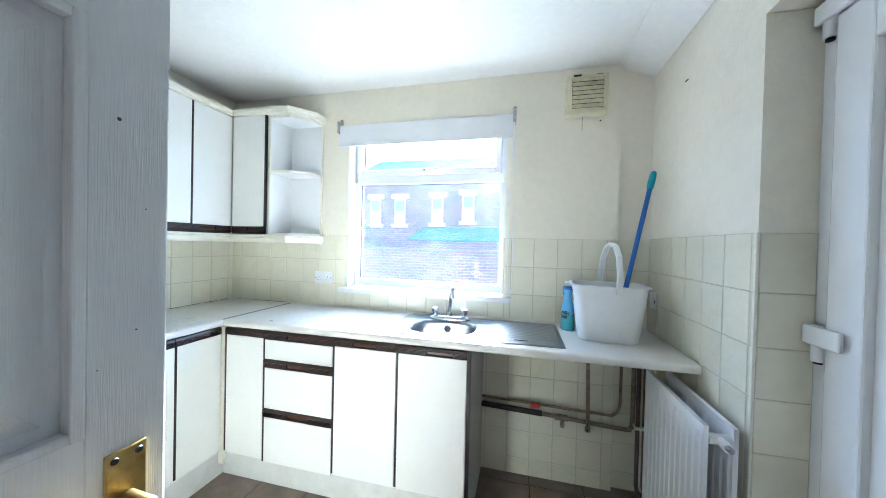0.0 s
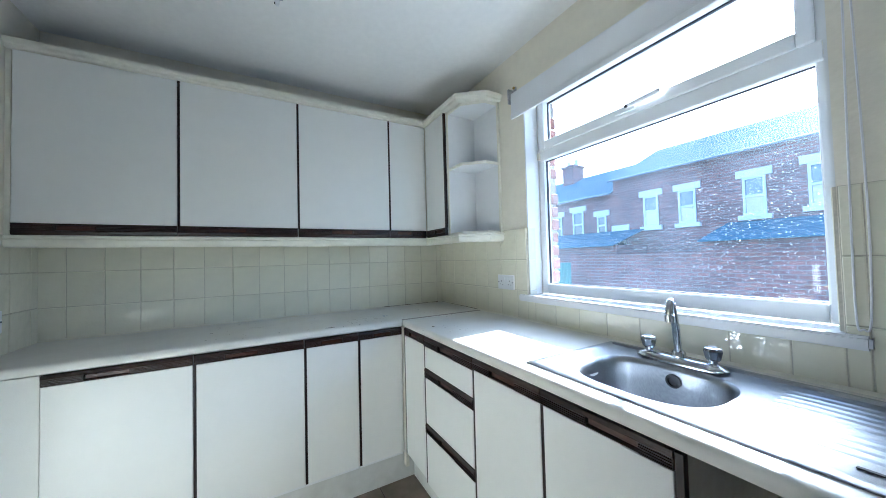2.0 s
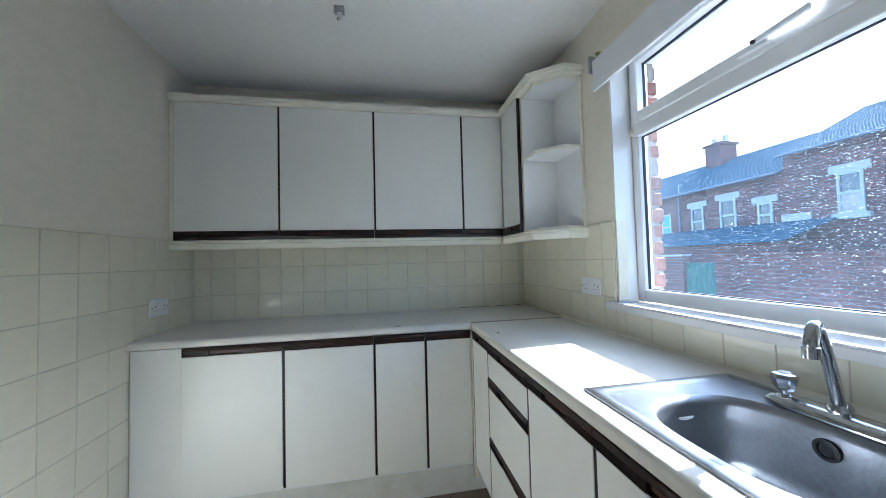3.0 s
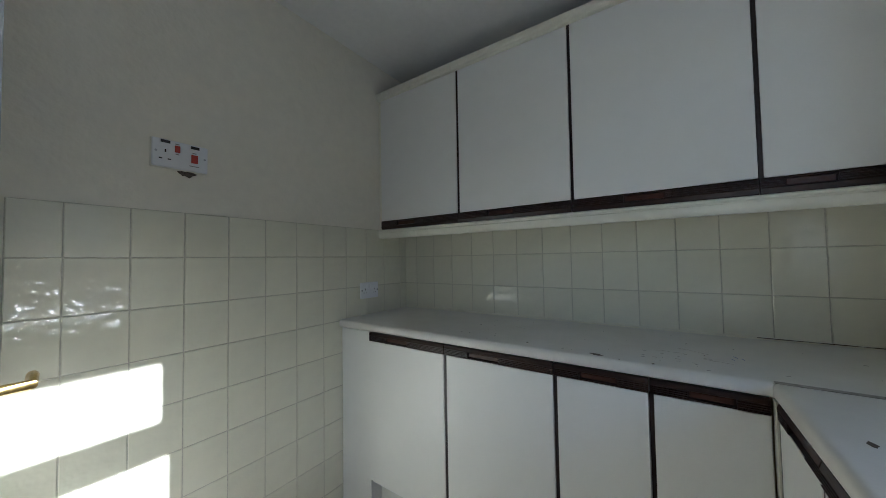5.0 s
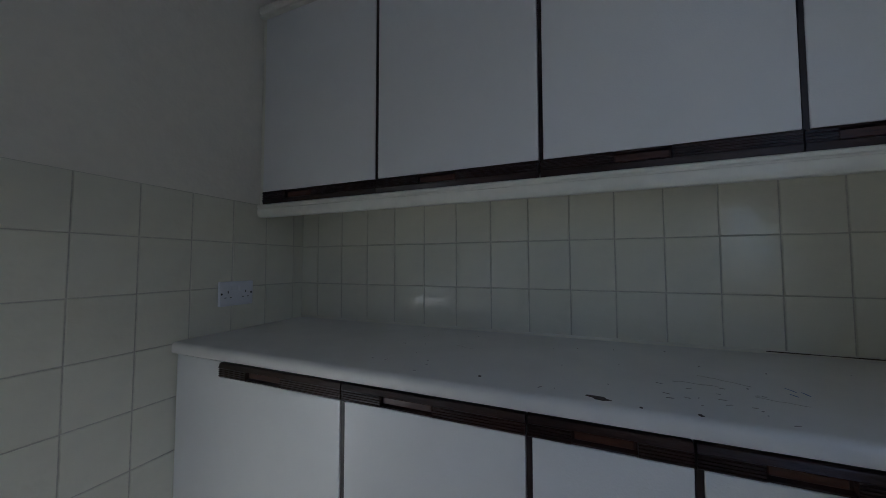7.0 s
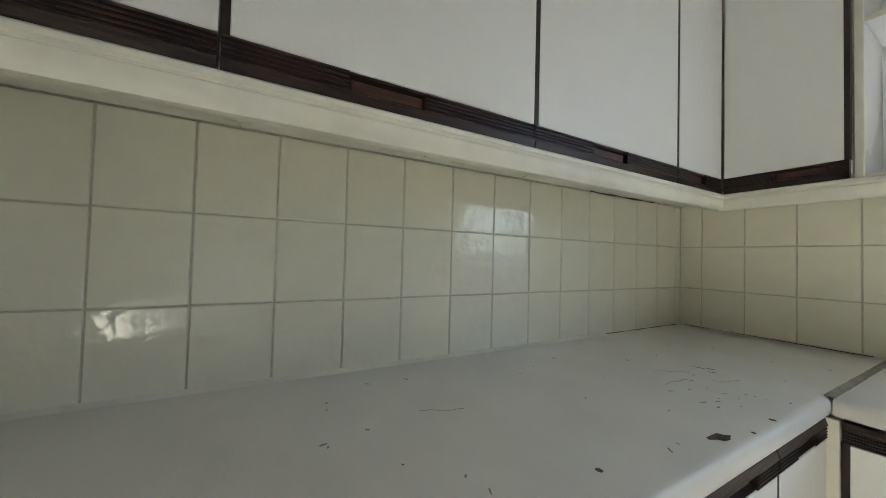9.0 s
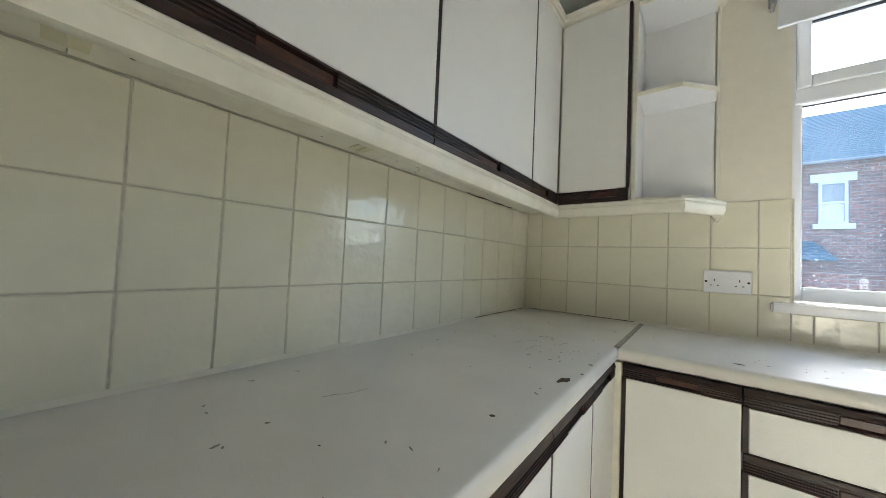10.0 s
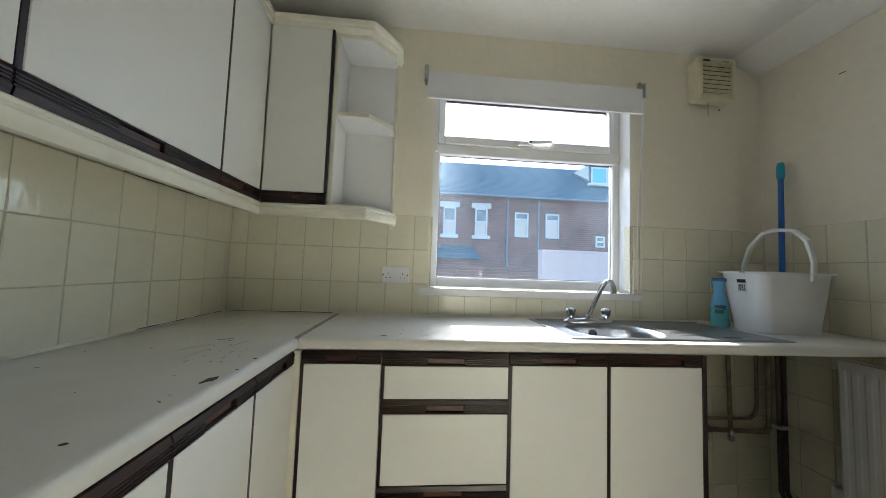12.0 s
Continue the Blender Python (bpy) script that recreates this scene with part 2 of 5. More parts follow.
def glass_mat(name, dirt=0.0):
    """Clear thin pane; dirt: how much weather spotting and haze lies on it."""
    m = bpy.data.materials.new(name)
    m.use_nodes = True
    n, l = m.node_tree.nodes, m.node_tree.links
    n.remove(n["Principled BSDF"])
    out = n["Material Output"]
    clear = n.new("ShaderNodeBsdfTransparent")
    clear.inputs["Color"].default_value = (0.93, 0.96, 0.97, 1)
    gloss = n.new("ShaderNodeBsdfGlossy")
    gloss.inputs["Roughness"].default_value = 0.02
    lw = n.new("ShaderNodeLayerWeight")
    lw.inputs["Blend"].default_value = 0.5
    steep = n.new("ShaderNodeMath")
    steep.operation = "POWER"
    steep.inputs[1].default_value = 5.0
    l.new(lw.outputs["Facing"], steep.inputs[0])
    fr = n.new("ShaderNodeMapRange")
    fr.inputs["To Min"].default_value, fr.inputs["To Max"].default_value = 0.03, 0.7
    l.new(steep.outputs[0], fr.inputs["Value"])
    mix = n.new("ShaderNodeMixShader")
    l.new(fr.outputs[0], mix.inputs[0])
    l.new(clear.outputs[0], mix.inputs[1])
    l.new(gloss.outputs[0], mix.inputs[2])
    last = mix.outputs[0]
    if dirt:
        tc = n.new("ShaderNodeTexCoord")
        flat = n.new("ShaderNodeBsdfTranslucent")
        flat.inputs["Color"].default_value = (0.66, 0.82, 0.95, 1)
        ahead = n.new("ShaderNodeBsdfRefraction")
        ahead.inputs["Color"].default_value = (0.72, 0.88, 1.0, 1)
        ahead.inputs["Roughness"].default_value, ahead.inputs["IOR"].default_value = 0.55, 1.33
        veil = n.new("ShaderNodeMixShader")
        veil.inputs[0].default_value = 0.6
        l.new(flat.outputs[0], veil.inputs[1])
        l.new(ahead.outputs[0], veil.inputs[2])
        patch = n.new("ShaderNodeTexNoise")
        patch.inputs["Scale"].default_value, patch.inputs["Detail"].default_value = 2.6, 5
        l.new(tc.outputs["Object"], patch.inputs["Vector"])
        drops = []
        upright = n.new("ShaderNodeMapping")
        upright.inputs["Rotation"].default_value = (radians(90), 0, 0)
        l.new(tc.outputs["Object"], upright.inputs["Vector"])
        for scale, most in ((70, 0.20), (130, 0.30), (230, 0.40)):
            spots = n.new("ShaderNodeTexVoronoi")
            spots.voronoi_dimensions = "2D"
            spots.inputs["Scale"].default_value = scale
            warp = n.new("ShaderNodeTexNoise")
            warp.inputs["Scale"].default_value = scale * 1.7
            l.new(tc.outputs["Object"], warp.inputs["Vector"])
            bend = n.new("ShaderNodeMixRGB")
            bend.inputs["Fac"].default_value = 0.15 / scale
            l.new(upright.outputs[0], bend.inputs["Color1"])
            l.new(warp.outputs["Color"], bend.inputs["Color2"])
            l.new(bend.outputs[0], spots.inputs["Vector"])
            sep = n.new("ShaderNodeSeparateColor")
            l.new(spots.outputs["Color"], sep.inputs[0])
            power = n.new("ShaderNodeMath")
            power.operation = "POWER"
            power.inputs[1].default_value = 5.0
            l.new(sep.outputs[0], power.inputs[0])
            edge = n.new("ShaderNodeMapRange")
            edge.inputs["From Min"].default_value, edge.inputs["From Max"].default_value = 0.30, 0.66
            edge.inputs["To Min"].default_value, edge.inputs["To Max"].default_value = most * 0.45, most * 1.0
            l.new(patch.outputs["Fac"], edge.inputs["Value"])
            radius = n.new("ShaderNodeMath")
            radius.operation = "MULTIPLY"
            l.new(power.outputs[0], radius.inputs[0])
            l.new(edge.outputs[0], radius.inputs[1])
            less = n.new("ShaderNodeMath")
            less.operation = "LESS_THAN"
            l.new(spots.outputs["Distance"], less.inputs[0])
            l.new(radius.outputs[0], less.inputs[1])
            drops.append(less)
        both = n.new("ShaderNodeMath")
        both.operation = "ADD"
        l.new(drops[0].outputs[0], both.inputs[0])
        l.new(drops[1].outputs[0], both.inputs[1])
        every = n.new("ShaderNodeMath")
        every.operation = "ADD"
        l.new(both.outputs[0], every.inputs[0])
        l.new(drops[2].outputs[0], every.inputs[1])
        amount = n.new("ShaderNodeMath")
        amount.operation = "MULTIPLY"
        amount.inputs[1].default_value = 0.12 * dirt
        l.new(every.outputs[0], amount.inputs[0])
        film = n.new("ShaderNodeTexNoise")
        film.inputs["Scale"].default_value, film.inputs["Detail"].default_value = 3.0, 8
        mp = n.new("ShaderNodeMapping")
        mp.inputs["Scale"].default_value = (1, 1, 0.4)
        l.new(tc.outputs["Object"], mp.inputs["Vector"])
        l.new(mp.outputs[0], film.inputs["Vector"])
        fm = n.new("ShaderNodeMapRange")
        fm.inputs["From Min"].default_value, fm.inputs["From Max"].default_value = 0.35, 0.75
        fm.inputs["To Min"].default_value, fm.inputs["To Max"].default_value = 0.006 * dirt, 0.024 * dirt
        l.new(film.outputs["Fac"], fm.inputs["Value"])
        total = n.new("ShaderNodeMath")
        total.operation = "ADD"
        total.use_clamp = True
        l.new(amount.outputs[0], total.inputs[0])
        l.new(fm.outputs[0], total.inputs[1])
        mix2 = n.new("ShaderNodeMixShader")
        l.new(total.outputs[0], mix2.inputs[0])
        l.new(last, mix2.inputs[1])
        l.new(veil.outputs[0], mix2.inputs[2])
        last = mix2.outputs[0]
    l.new(last, out.inputs["Surface"])
    return m


M_GLASS = glass_mat("clear window glass")
M_DIRTY = glass_mat("weather-spotted window glass", 1.0)
M_FARGLASS = mat("far window glass", (0.06, 0.08, 0.10), 0.06, grain=8, vary=0.2, bump=0.0, spec=0.8)


# ---------- building helpers ----------
def mesh_of(name, bm, material, smooth=False):
    bmesh.ops.recalc_face_normals(bm, faces=bm.faces)
    me = bpy.data.meshes.new(name)
    bm.to_mesh(me)
    bm.free()
    me.materials.append(material)
    if smooth:
        for p in me.polygons:
            p.use_smooth = True
        me.set_sharp_from_angle(angle=radians(35))
    return me


def part(name, bm, material, parent, label="", smooth=False, at=None):
    ob = new(name, mesh_of(name, bm, material, smooth))
    ob.parent = parent
    if at is not None:
        ob.matrix_basis = at
    return tagged(ob, label)


def thing(name, at, label, category, group="", kind=""):
    ob = new(name)
    ob.empty_display_size = 0.05
    ob.matrix_world = at
    return tagged(ob, label, category, group, kind)


def solid(name, bm, material, label, category, at=None, group="", kind="", smooth=False):
    ob = new(name, mesh_of(name, bm, material, smooth))
    if at is not None:
        ob.matrix_world = at
    return tagged(ob, label, category, group, kind)


def box(x0, x1, y0, y1, z0, z1, bevel=0.0, segs=2, bm=None):
    own = bmesh.new()
    vs = [own.verts.new((x, y, z)) for x in (x0, x1) for y in (y0, y1) for z in (z0, z1)]
    for f in ((0, 1, 3, 2), (4, 6, 7, 5), (0, 4, 5, 1), (2, 3, 7, 6), (0, 2, 6, 4), (1, 5, 7, 3)):
        own.faces.new([vs[i] for i in f])
    if bevel:
        bmesh.ops.bevel(own, geom=own.edges[:], offset=bevel, segments=segs, affect="EDGES", profile=0.5)
    if bm is None:
        return own
    return merge(bm, own)


def merge(bm, other):
    me = bpy.data.meshes.new("tmp")
    other.to_mesh(me)
    other.free()
    bm.from_mesh(me)
    bpy.data.meshes.remove(me)
    return bm


def moved(bm, m):
    bm.transform(m)
    return bm


def sweep(profile, path, closed_path=False):
    """A closed profile (u outward to the right of the path, v up) carried along a flat path with mitred corners."""
    bm = bmesh.new()
    pts = [Vector((p[0], p[1], 0)) for p in path]
    rings = []
    for i, p in enumerate(pts):
        before = (p - pts[i - 1]).normalized() if i or closed_path else None
        after = (pts[(i + 1) % len(pts)] - p).normalized() if i < len(pts) - 1 or closed_path else None
        a, b = before or after, after or before
        na, nb = Vector((a.y, -a.x, 0)), Vector((b.y, -b.x, 0))
        side = (na + nb).normalized()
        side /= max(side.dot(na), 0.3)
        z = path[i][2] if len(path[i]) > 2 else 0
        rings.append([bm.verts.new(p + side * u + Vector((0, 0, z + v))) for u, v in profile])
    n = len(profile)
    for i in range(len(rings) - (0 if closed_path else 1)):
        r, s = rings[i], rings[(i + 1) % len(rings)]
        for k in range(n):
            bm.faces.new((r[k], r[(k + 1) % n], s[(k + 1) % n], s[k]))
    if not closed_path:
        bm.faces.new(rings[0])
        bm.faces.new(list(reversed(rings[-1])))
    return bm


def mitred_runs(profile, path):
    """The straight lengths of a moulding along a flat path, each cut to the mitre at its ends."""
    pts = [Vector((p[0], p[1], 0)) for p in path]
    rings = []
    for i, p in enumerate(pts):
        a = (p - pts[i - 1]).normalized() if i else (pts[1] - p).normalized()
        b = (pts[i + 1] - p).normalized() if i < len(pts) - 1 else a
        na, nb = Vector((a.y, -a.x, 0)), Vector((b.y, -b.x, 0))
        side = (na + nb).normalized()
        side /= max(side.dot(na), 0.3)
        rings.append((p, side))
    out = []
    for (p, ps), (q, qs) in zip(rings, rings[1:]):
        way = (q - p).normalized() * 0.0006
        out.append(loft([[tuple(c + o * u + Vector((0, 0, v))) for u, v in profile] for c, o in ((p + way, ps), (q - way, qs))]))
    return out


def loft(rings, cap_start=True, cap_end=True):
    bm = bmesh.new()
    vs = [[bm.verts.new(p) for p in r] for r in rings]
    n = len(rings[0])
    for a, b in zip(vs, vs[1:]):
        for k in range(n):
            bm.faces.new((a[k], a[(k + 1) % n], b[(k + 1) % n], b[k]))
    if cap_start:
        bm.faces.new(list(reversed(vs[0])))
    if cap_end:
        bm.faces.new(vs[-1])
    return bm


def circle(cx, cy, z, r, n=24, ry=None):
    ry = ry or r
    return [(cx + r * math.cos(2 * math.pi * k / n), cy + ry * math.sin(2 * math.pi * k / n), z) for k in range(n)]


def rounded(cx, cy, z, hx, hy, power=5.0, n=48):
    """A ring like a rectangle with rounded corners."""
    out = []
    for k in range(n):
        a = 2 * math.pi * k / n
        c, s = math.cos(a), math.sin(a)
        out.append((cx + hx * math.copysign(abs(c) ** (2 / power), c), cy + hy * math.copysign(abs(s) ** (2 / power), s), z))
    return out


def lathe(profile, n=24, cx=0.0, cy=0.0):
    return loft([circle(cx, cy, z, max(r, 1e-4), n) for r, z in profile])


def tube(points, r, n=12, smooth_steps=0):
    """A round bar along points; smooth_steps rounds its bends."""
    pts = [Vector(p) for p in points]
    if smooth_steps:
        fine = []
        for i in range(len(pts) - 1):
            p0, p1, p2, p3 = pts[max(i - 1, 0)], pts[i], pts[i + 1], pts[min(i + 2, len(pts) - 1)]
            for k in range(smooth_steps):
                t = k / smooth_steps
                fine.append(0.5 * (2 * p1 + (p2 - p0) * t + (2 * p0 - 5 * p1 + 4 * p2 - p3) * t * t + (3 * p1 - p0 - 3 * p2 + p3) * t ** 3))
        pts = fine + [pts[-1]]
    rings, up = [], None
    for i, p in enumerate(pts):
        d = (pts[min(i + 1, len(pts) - 1)] - pts[max(i - 1, 0)]).normalized()
        if up is None:
            up = d.orthogonal().normalized()
        up = (up - d * up.dot(d)).normalized()
        side = d.cross(up)
        rad = r[i] if isinstance(r, list) else r
        rings.append([tuple(p + (up * math.cos(2 * math.pi * k / n) + side * math.sin(2 * math.pi * k / n)) * rad) for k in range(n)])
    return loft(rings)


# ---------- the room ----------
CEIL, EAST, SOUTH, WALL_T = 2.437, 2.865, -2.185, 0.185
WIN_X0, WIN_X1, WIN_Z0, WIN_Z1 = 0.975, 2.055, 1.058, 2.17
TOP, STEP_W, ROW, CHASE = 0.94, 0.136, 0.168, 2.69
TILE_TOP = TOP + 3 * ROW - 0.003


def structure(name, pieces, material, label, category="wall"):
    bm = bmesh.new()
    for p in pieces:
        box(*p, bm=bm)
    return solid(name, bm, material, label, category, kind="structure")


wall_west = structure("wall_west", [(-0.25, 0, SOUTH - 0.12, WALL_T, 0, CEIL)], M_PAINT, "cream painted kitchen wall behind the cupboards")
wall_north = structure("wall_north", [
    (0, WIN_X0, 0, WALL_T, 0, CEIL), (WIN_X1, CHASE, 0, WALL_T, 0, CEIL), (WIN_X0, WIN_X1, 0, WALL_T, 0, WIN_Z0),
    (WIN_X0, WIN_X1, 0, WALL_T, WIN_Z1, CEIL), (CHASE, EAST + 0.25, 0.035, WALL_T, 0, CEIL)], M_PAINT,
    "cream painted wall with the kitchen window in it")
D_Y0, D_Y1 = -1.71, -0.825
wall_east = structure("wall_east", [
    (EAST, EAST + 0.25, D_Y1, 0.035, 0, CEIL), (EAST, EAST + 0.25, SOUTH - 0.12, D_Y0, 0, CEIL),
    (EAST, EAST + 0.25, D_Y0, D_Y1, 2.12, CEIL)], M_PAINT, "cream painted wall with a deep back door opening")
H_X0, H_X1 = 1.594, 2.36
wall_south = structure("wall_south", [
    (0, H_X0, SOUTH - 0.12, SOUTH, 0, CEIL), (H_X1, EAST, SOUTH - 0.12, SOUTH, 0, CEIL),
    (H_X0, H_X1, SOUTH - 0.12, SOUTH, 2.04, CEIL)], M_PAINT, "cream painted wall with the doorway to the hall")
structure("ceiling", [(-0.25, EAST + 0.25, SOUTH - 0.12, WALL_T, CEIL, CEIL + 0.1)], M_CEIL, "plain white plastered ceiling", "ceiling")
structure("floor", [(-0.25, EAST + 0.25, SOUTH - 0.12, WALL_T, -0.1, -0.006)], M_FGROUT, "dark grouted floor under brown stone tiles", "floor")
bm = sweep([(0, 0), (0.19, 0), (0.19, -0.075)], [(CHASE - 0.02, SOUTH), (CHASE - 0.02, 0.035)])
solid("ceiling_soffit", bm, M_CEIL, "sloping white boxed soffit along the ceiling edge", "soffit", at=pose(0, 0, CEIL), kind="structure")

# unseen hall behind the doorway, added to close the room off
structure("wall_hall", [(0.7, 0.8, -4.2, SOUTH - 0.12, 0, CEIL), (3.2, 3.3, -4.2, SOUTH - 0.12, 0, CEIL), (0.7, 3.3, -4.3, -4.2, 0, CEIL)],
          M_HALL, "plain pale walls of an unseen hall, added to close it")
structure("floor_hall", [(0.7, 3.3, -4.3, SOUTH - 0.12, -0.1, 0)], M_CARPET, "brown carpet added in the unseen hall", "floor")
structure("ceiling_hall", [(0.7, 3.3, -4.3, SOUTH - 0.12, CEIL, CEIL + 0.1)], M_CEIL, "plain white ceiling added over the unseen hall", "ceiling")
structure("trim_doorway", [(H_X1 - 0.03, H_X1, SOUTH - 0.12, SOUTH + 0.012, 0, 2.0), (H_X0, H_X1, SOUTH - 0.12, SOUTH + 0.012, 2.0, 2.04),
                           (H_X0, H_X0 + 0.006, SOUTH - 0.12, SOUTH + 0.004, 0, 2.0)], M_GLOSS, "white gloss door lining", "door frame")

# ---------- kitchen window ----------
window = thing("window_1", pose(0, 0.10, 0), "white plastic kitchen window with a small top light", "window", kind="structure")


def frame_bm(x0, x1, z0, z1, w, y0, y1, wt=None, wb=None, bevel=0.006):
    wt, wb = wt or w, wb or w
    bm = box(x0, x0 + w, y0, y1, z0, z1, bevel)
    box(x1 - w, x1, y0, y1, z0, z1, bevel, bm=bm)
    box(x0 + w - 0.001, x1 - w + 0.001, y0 + 0.001, y1 - 0.001, z1 - wt, z1 - 0.001, bevel, bm=bm)
    box(x0 + w - 0.001, x1 - w + 0.001, y0 + 0.001, y1 - 0.001, z0 + 0.001, z0 + wb, bevel, bm=bm)
    return bm


part("window_frame", frame_bm(WIN_X0, WIN_X1, 1.077, WIN_Z1, 0.042, 0, 0.042, wb=0.057), M_UPVC, window)
part("transom", box(WIN_X0 + 0.02, WIN_X1 - 0.02, -0.006, 0.042, 1.806, 1.866, 0.006), M_UPVC, window)
sash = part("top_sash", frame_bm(1.000, 2.019, 1.862, 2.163, 0.038, -0.016, 0.040, wb=0.048), M_UPVC, window)
part("seal", frame_bm(1.034, 1.985, 1.907, 2.125, 0.006, 0.016, 0.03, bevel=0), M_SEAL, window)
part("seal", frame_bm(1.014, 2.018, 1.131, 1.809, 0.006, 0.018, 0.03, bevel=0), M_SEAL, window)
for name, m, (x0, x1, z0, z1) in (("pane", M_GLASS, (1.035, 1.984, 1.909, 2.124)), ("pane", M_DIRTY, (1.015, 2.017, 1.132, 1.808))):
    p = part(name, box(x0, x1, 0.030, 0.034, z0, z1), m, window)
    p.visible_shadow = False
for x in (0.987, 2.043):
    part("end_cap", box(x - 0.011, x + 0.011, -0.014, 0, 1.817, 1.855, 0.002), M_TRIM, window, "yellowed plastic end cap")
hb = box(1.45, 1.53, -0.032, -0.014, 1.877, 1.897, 0.004)
handle = part("window_handle", hb, M_UPVC, window)
part("lever", moved(box(0, 0.135, -0.012, 0.0, -0.009, 0.009, 0.004), pose(1.50, -0.033, 1.893, 0, -4, 0)), M_UPVC, handle)
part("rivet", moved(lathe([(0.006, 0), (0.006, 0.008), (0.003, 0.010)], 12), pose(1.508, -0.044, 1.891, 90, 0, 0)), M_BLACK, handle)
part("reveal_lining", merge(box(WIN_X0 - 0.002, WIN_X0 + 0.007, -0.098, -0.006, 1.079, WIN_Z1 - 0.002), box(WIN_X1 - 0.007, WIN_X1 + 0.002, -0.098, -0.006, 1.079, WIN_Z1 - 0.002)), M_UPVC, window)
sill_bm = sweep([(0, 0), (0, -0.034), (-0.13, -0.034), (-0.13, 0)], [(0.922, -0.028), (2.100, -0.028)])
bmesh.ops.bevel(sill_bm, geom=[e for e in sill_bm.edges], offset=0.006, segments=2, affect="EDGES")
part("window_sill", sill_bm, M_SILL, window, at=pose(0, -0.10, 1.078))

# ---------- roller blind ----------
blind = thing("roller_blind", pose(0.007, -0.045, 2.048), "white roller blind rolled up above the window, edge slightly stained", "blind")
fab = sweep([(0, 0), (0.003, 0), (0.003, 0.135), (0.0, 0.135)], [(0.926, 0), (2.078, 0)])
part("fabric", fab, M_BLIND, blind)
part("roller", tube([(0.926, 0.018, 0.125), (2.078, 0.018, 0.125)], 0.019, 20), M_BLIND, blind, smooth=True)
part("bottom_bar", box(0.924, 2.080, -0.008, 0.006, -0.006, 0.018, 0.003), M_BLIND, blind)
for x, s in ((0.915, 1), (2.089, -1)):
    br = part("bracket", merge(box(x - 0.006, x + 0.006, -0.012, 0.045, 0.085, 0.165, 0.002), box(x - 0.010, x + 0.010, 0.036, 0.044, 0.10, 0.19, 0.002)), M_METAL, blind, "tarnished metal bracket")
    part("screw", moved(lathe([(0.007, 0), (0.008, 0.004), (0.004, 0.009)], 12), pose(x, 0.034, 0.184, 90, 0, 0)), M_BRASS, br)
cord_pts = [(2.090, 0.0, 0.10), (2.094, 0.02, -0.3), (2.097, 0.028, -0.7), (2.092, 0.03, -0.93), (2.080, 0.03, -0.955), (2.070, 0.03, -0.92), (2.072, 0.028, -0.6), (2.080, 0.012, -0.2), (2.086, 0.0, 0.10)]
part("bead_cord", tube(cord_pts, 0.0021, 8, smooth_steps=8), M_PLASTIC, blind, "white beaded pull cord", smooth=True)

# ---------- extractor fan ----------
fan = thing("extractor_fan", pose(2.494, 0.0, 2.262), "yellowed plastic extractor fan with horizontal slats", "extractor fan")
part("housing", box(-0.11, 0.11, -0.070, 0, -0.115, 0.110, 0.010, 3), M_VENT, fan)
# no opening is cut: a black sheet paints the shade between the slats
part("shade_backing", box(-0.084, 0.084, -0.0715, -0.0690, -0.088, 0.086), M_SHADOWHOLE, fan, "black sheet drawn for the shade behind the slats")
part("grille_frame", frame_bm(-0.088, 0.088, -0.092, 0.090, 0.005, -0.080, -0.068, bevel=0.001), M_VENT, fan)
for k in range(7):
    part("slat", moved(box(-0.081, 0.081, -0.0015, 0.0015, -0.0119, 0.0119, 0.0006), pose(0, -0.0780, -0.0745 + 0.0245 * k, -16)), M_VENTD, fan)
part("badge", box(-0.075, -0.035, -0.073, -0.069, 0.094, 0.105, 0.001), M_BLACK, fan)
part("badge", box(0.045, 0.078, -0.0725, -0.069, 0.098, 0.102, 0.001), M_SCUFF, fan)
part("pull_cord", tube([(-0.02, -0.04, -0.118), (-0.02, -0.04, -0.20)], 0.0016, 6), M_SCUFF, fan)
part("fixing_screw", moved(lathe([(0.005, 0), (0.004, 0.004)], 10), pose(0.085, 0, -0.135, 90, 0, 0)), M_BLACK, fan)

# ---------- kitchen units ----------
def handle_strip(w, h=0.040, grip_at=0.5, grip_w=0.13, ridged=True):
    """A dark grooved wooden grip along a door's edge, with a scooped finger hold. Local: x 0..w, z 0..h, front at -y."""
    prof = [(0, 0), (0.016, 0.0)]
    n = 4
    for k in range(n):
        z = h * 0.06 + k * h * 0.14
        prof += [(0.018, z), (0.0185, z + h * 0.045), (0.0155, z + h * 0.06), (0.0155, z + h * 0.11)]
    prof += [(0.019, h * 0.66), (0.015, h * 0.96), (0.012, h), (0, h)]
    gx0, gx1 = w * grip_at - grip_w / 2, w * grip_at + grip_w / 2
    gx0, gx1 = max(gx0, 0.012), min(gx1, w - 0.012)
    bm = sweep(prof, [(0, 0), (gx0, 0)])
    merge(bm, sweep(prof, [(gx1, 0), (w, 0)]))
    scoop = [(0, 0), (0.014, 0), (0.016, h * 0.10), (0.006, h * 0.16), (0.005, h * 0.55), (0.016, h * 0.64), (0.019, h * 0.68), (0.015, h * 0.96), (0.012, h), (0, h)]
    merge(bm, sweep(scoop, [(gx0 - 0.0005, 0), (gx1 + 0.0005, 0)]))
    return bm


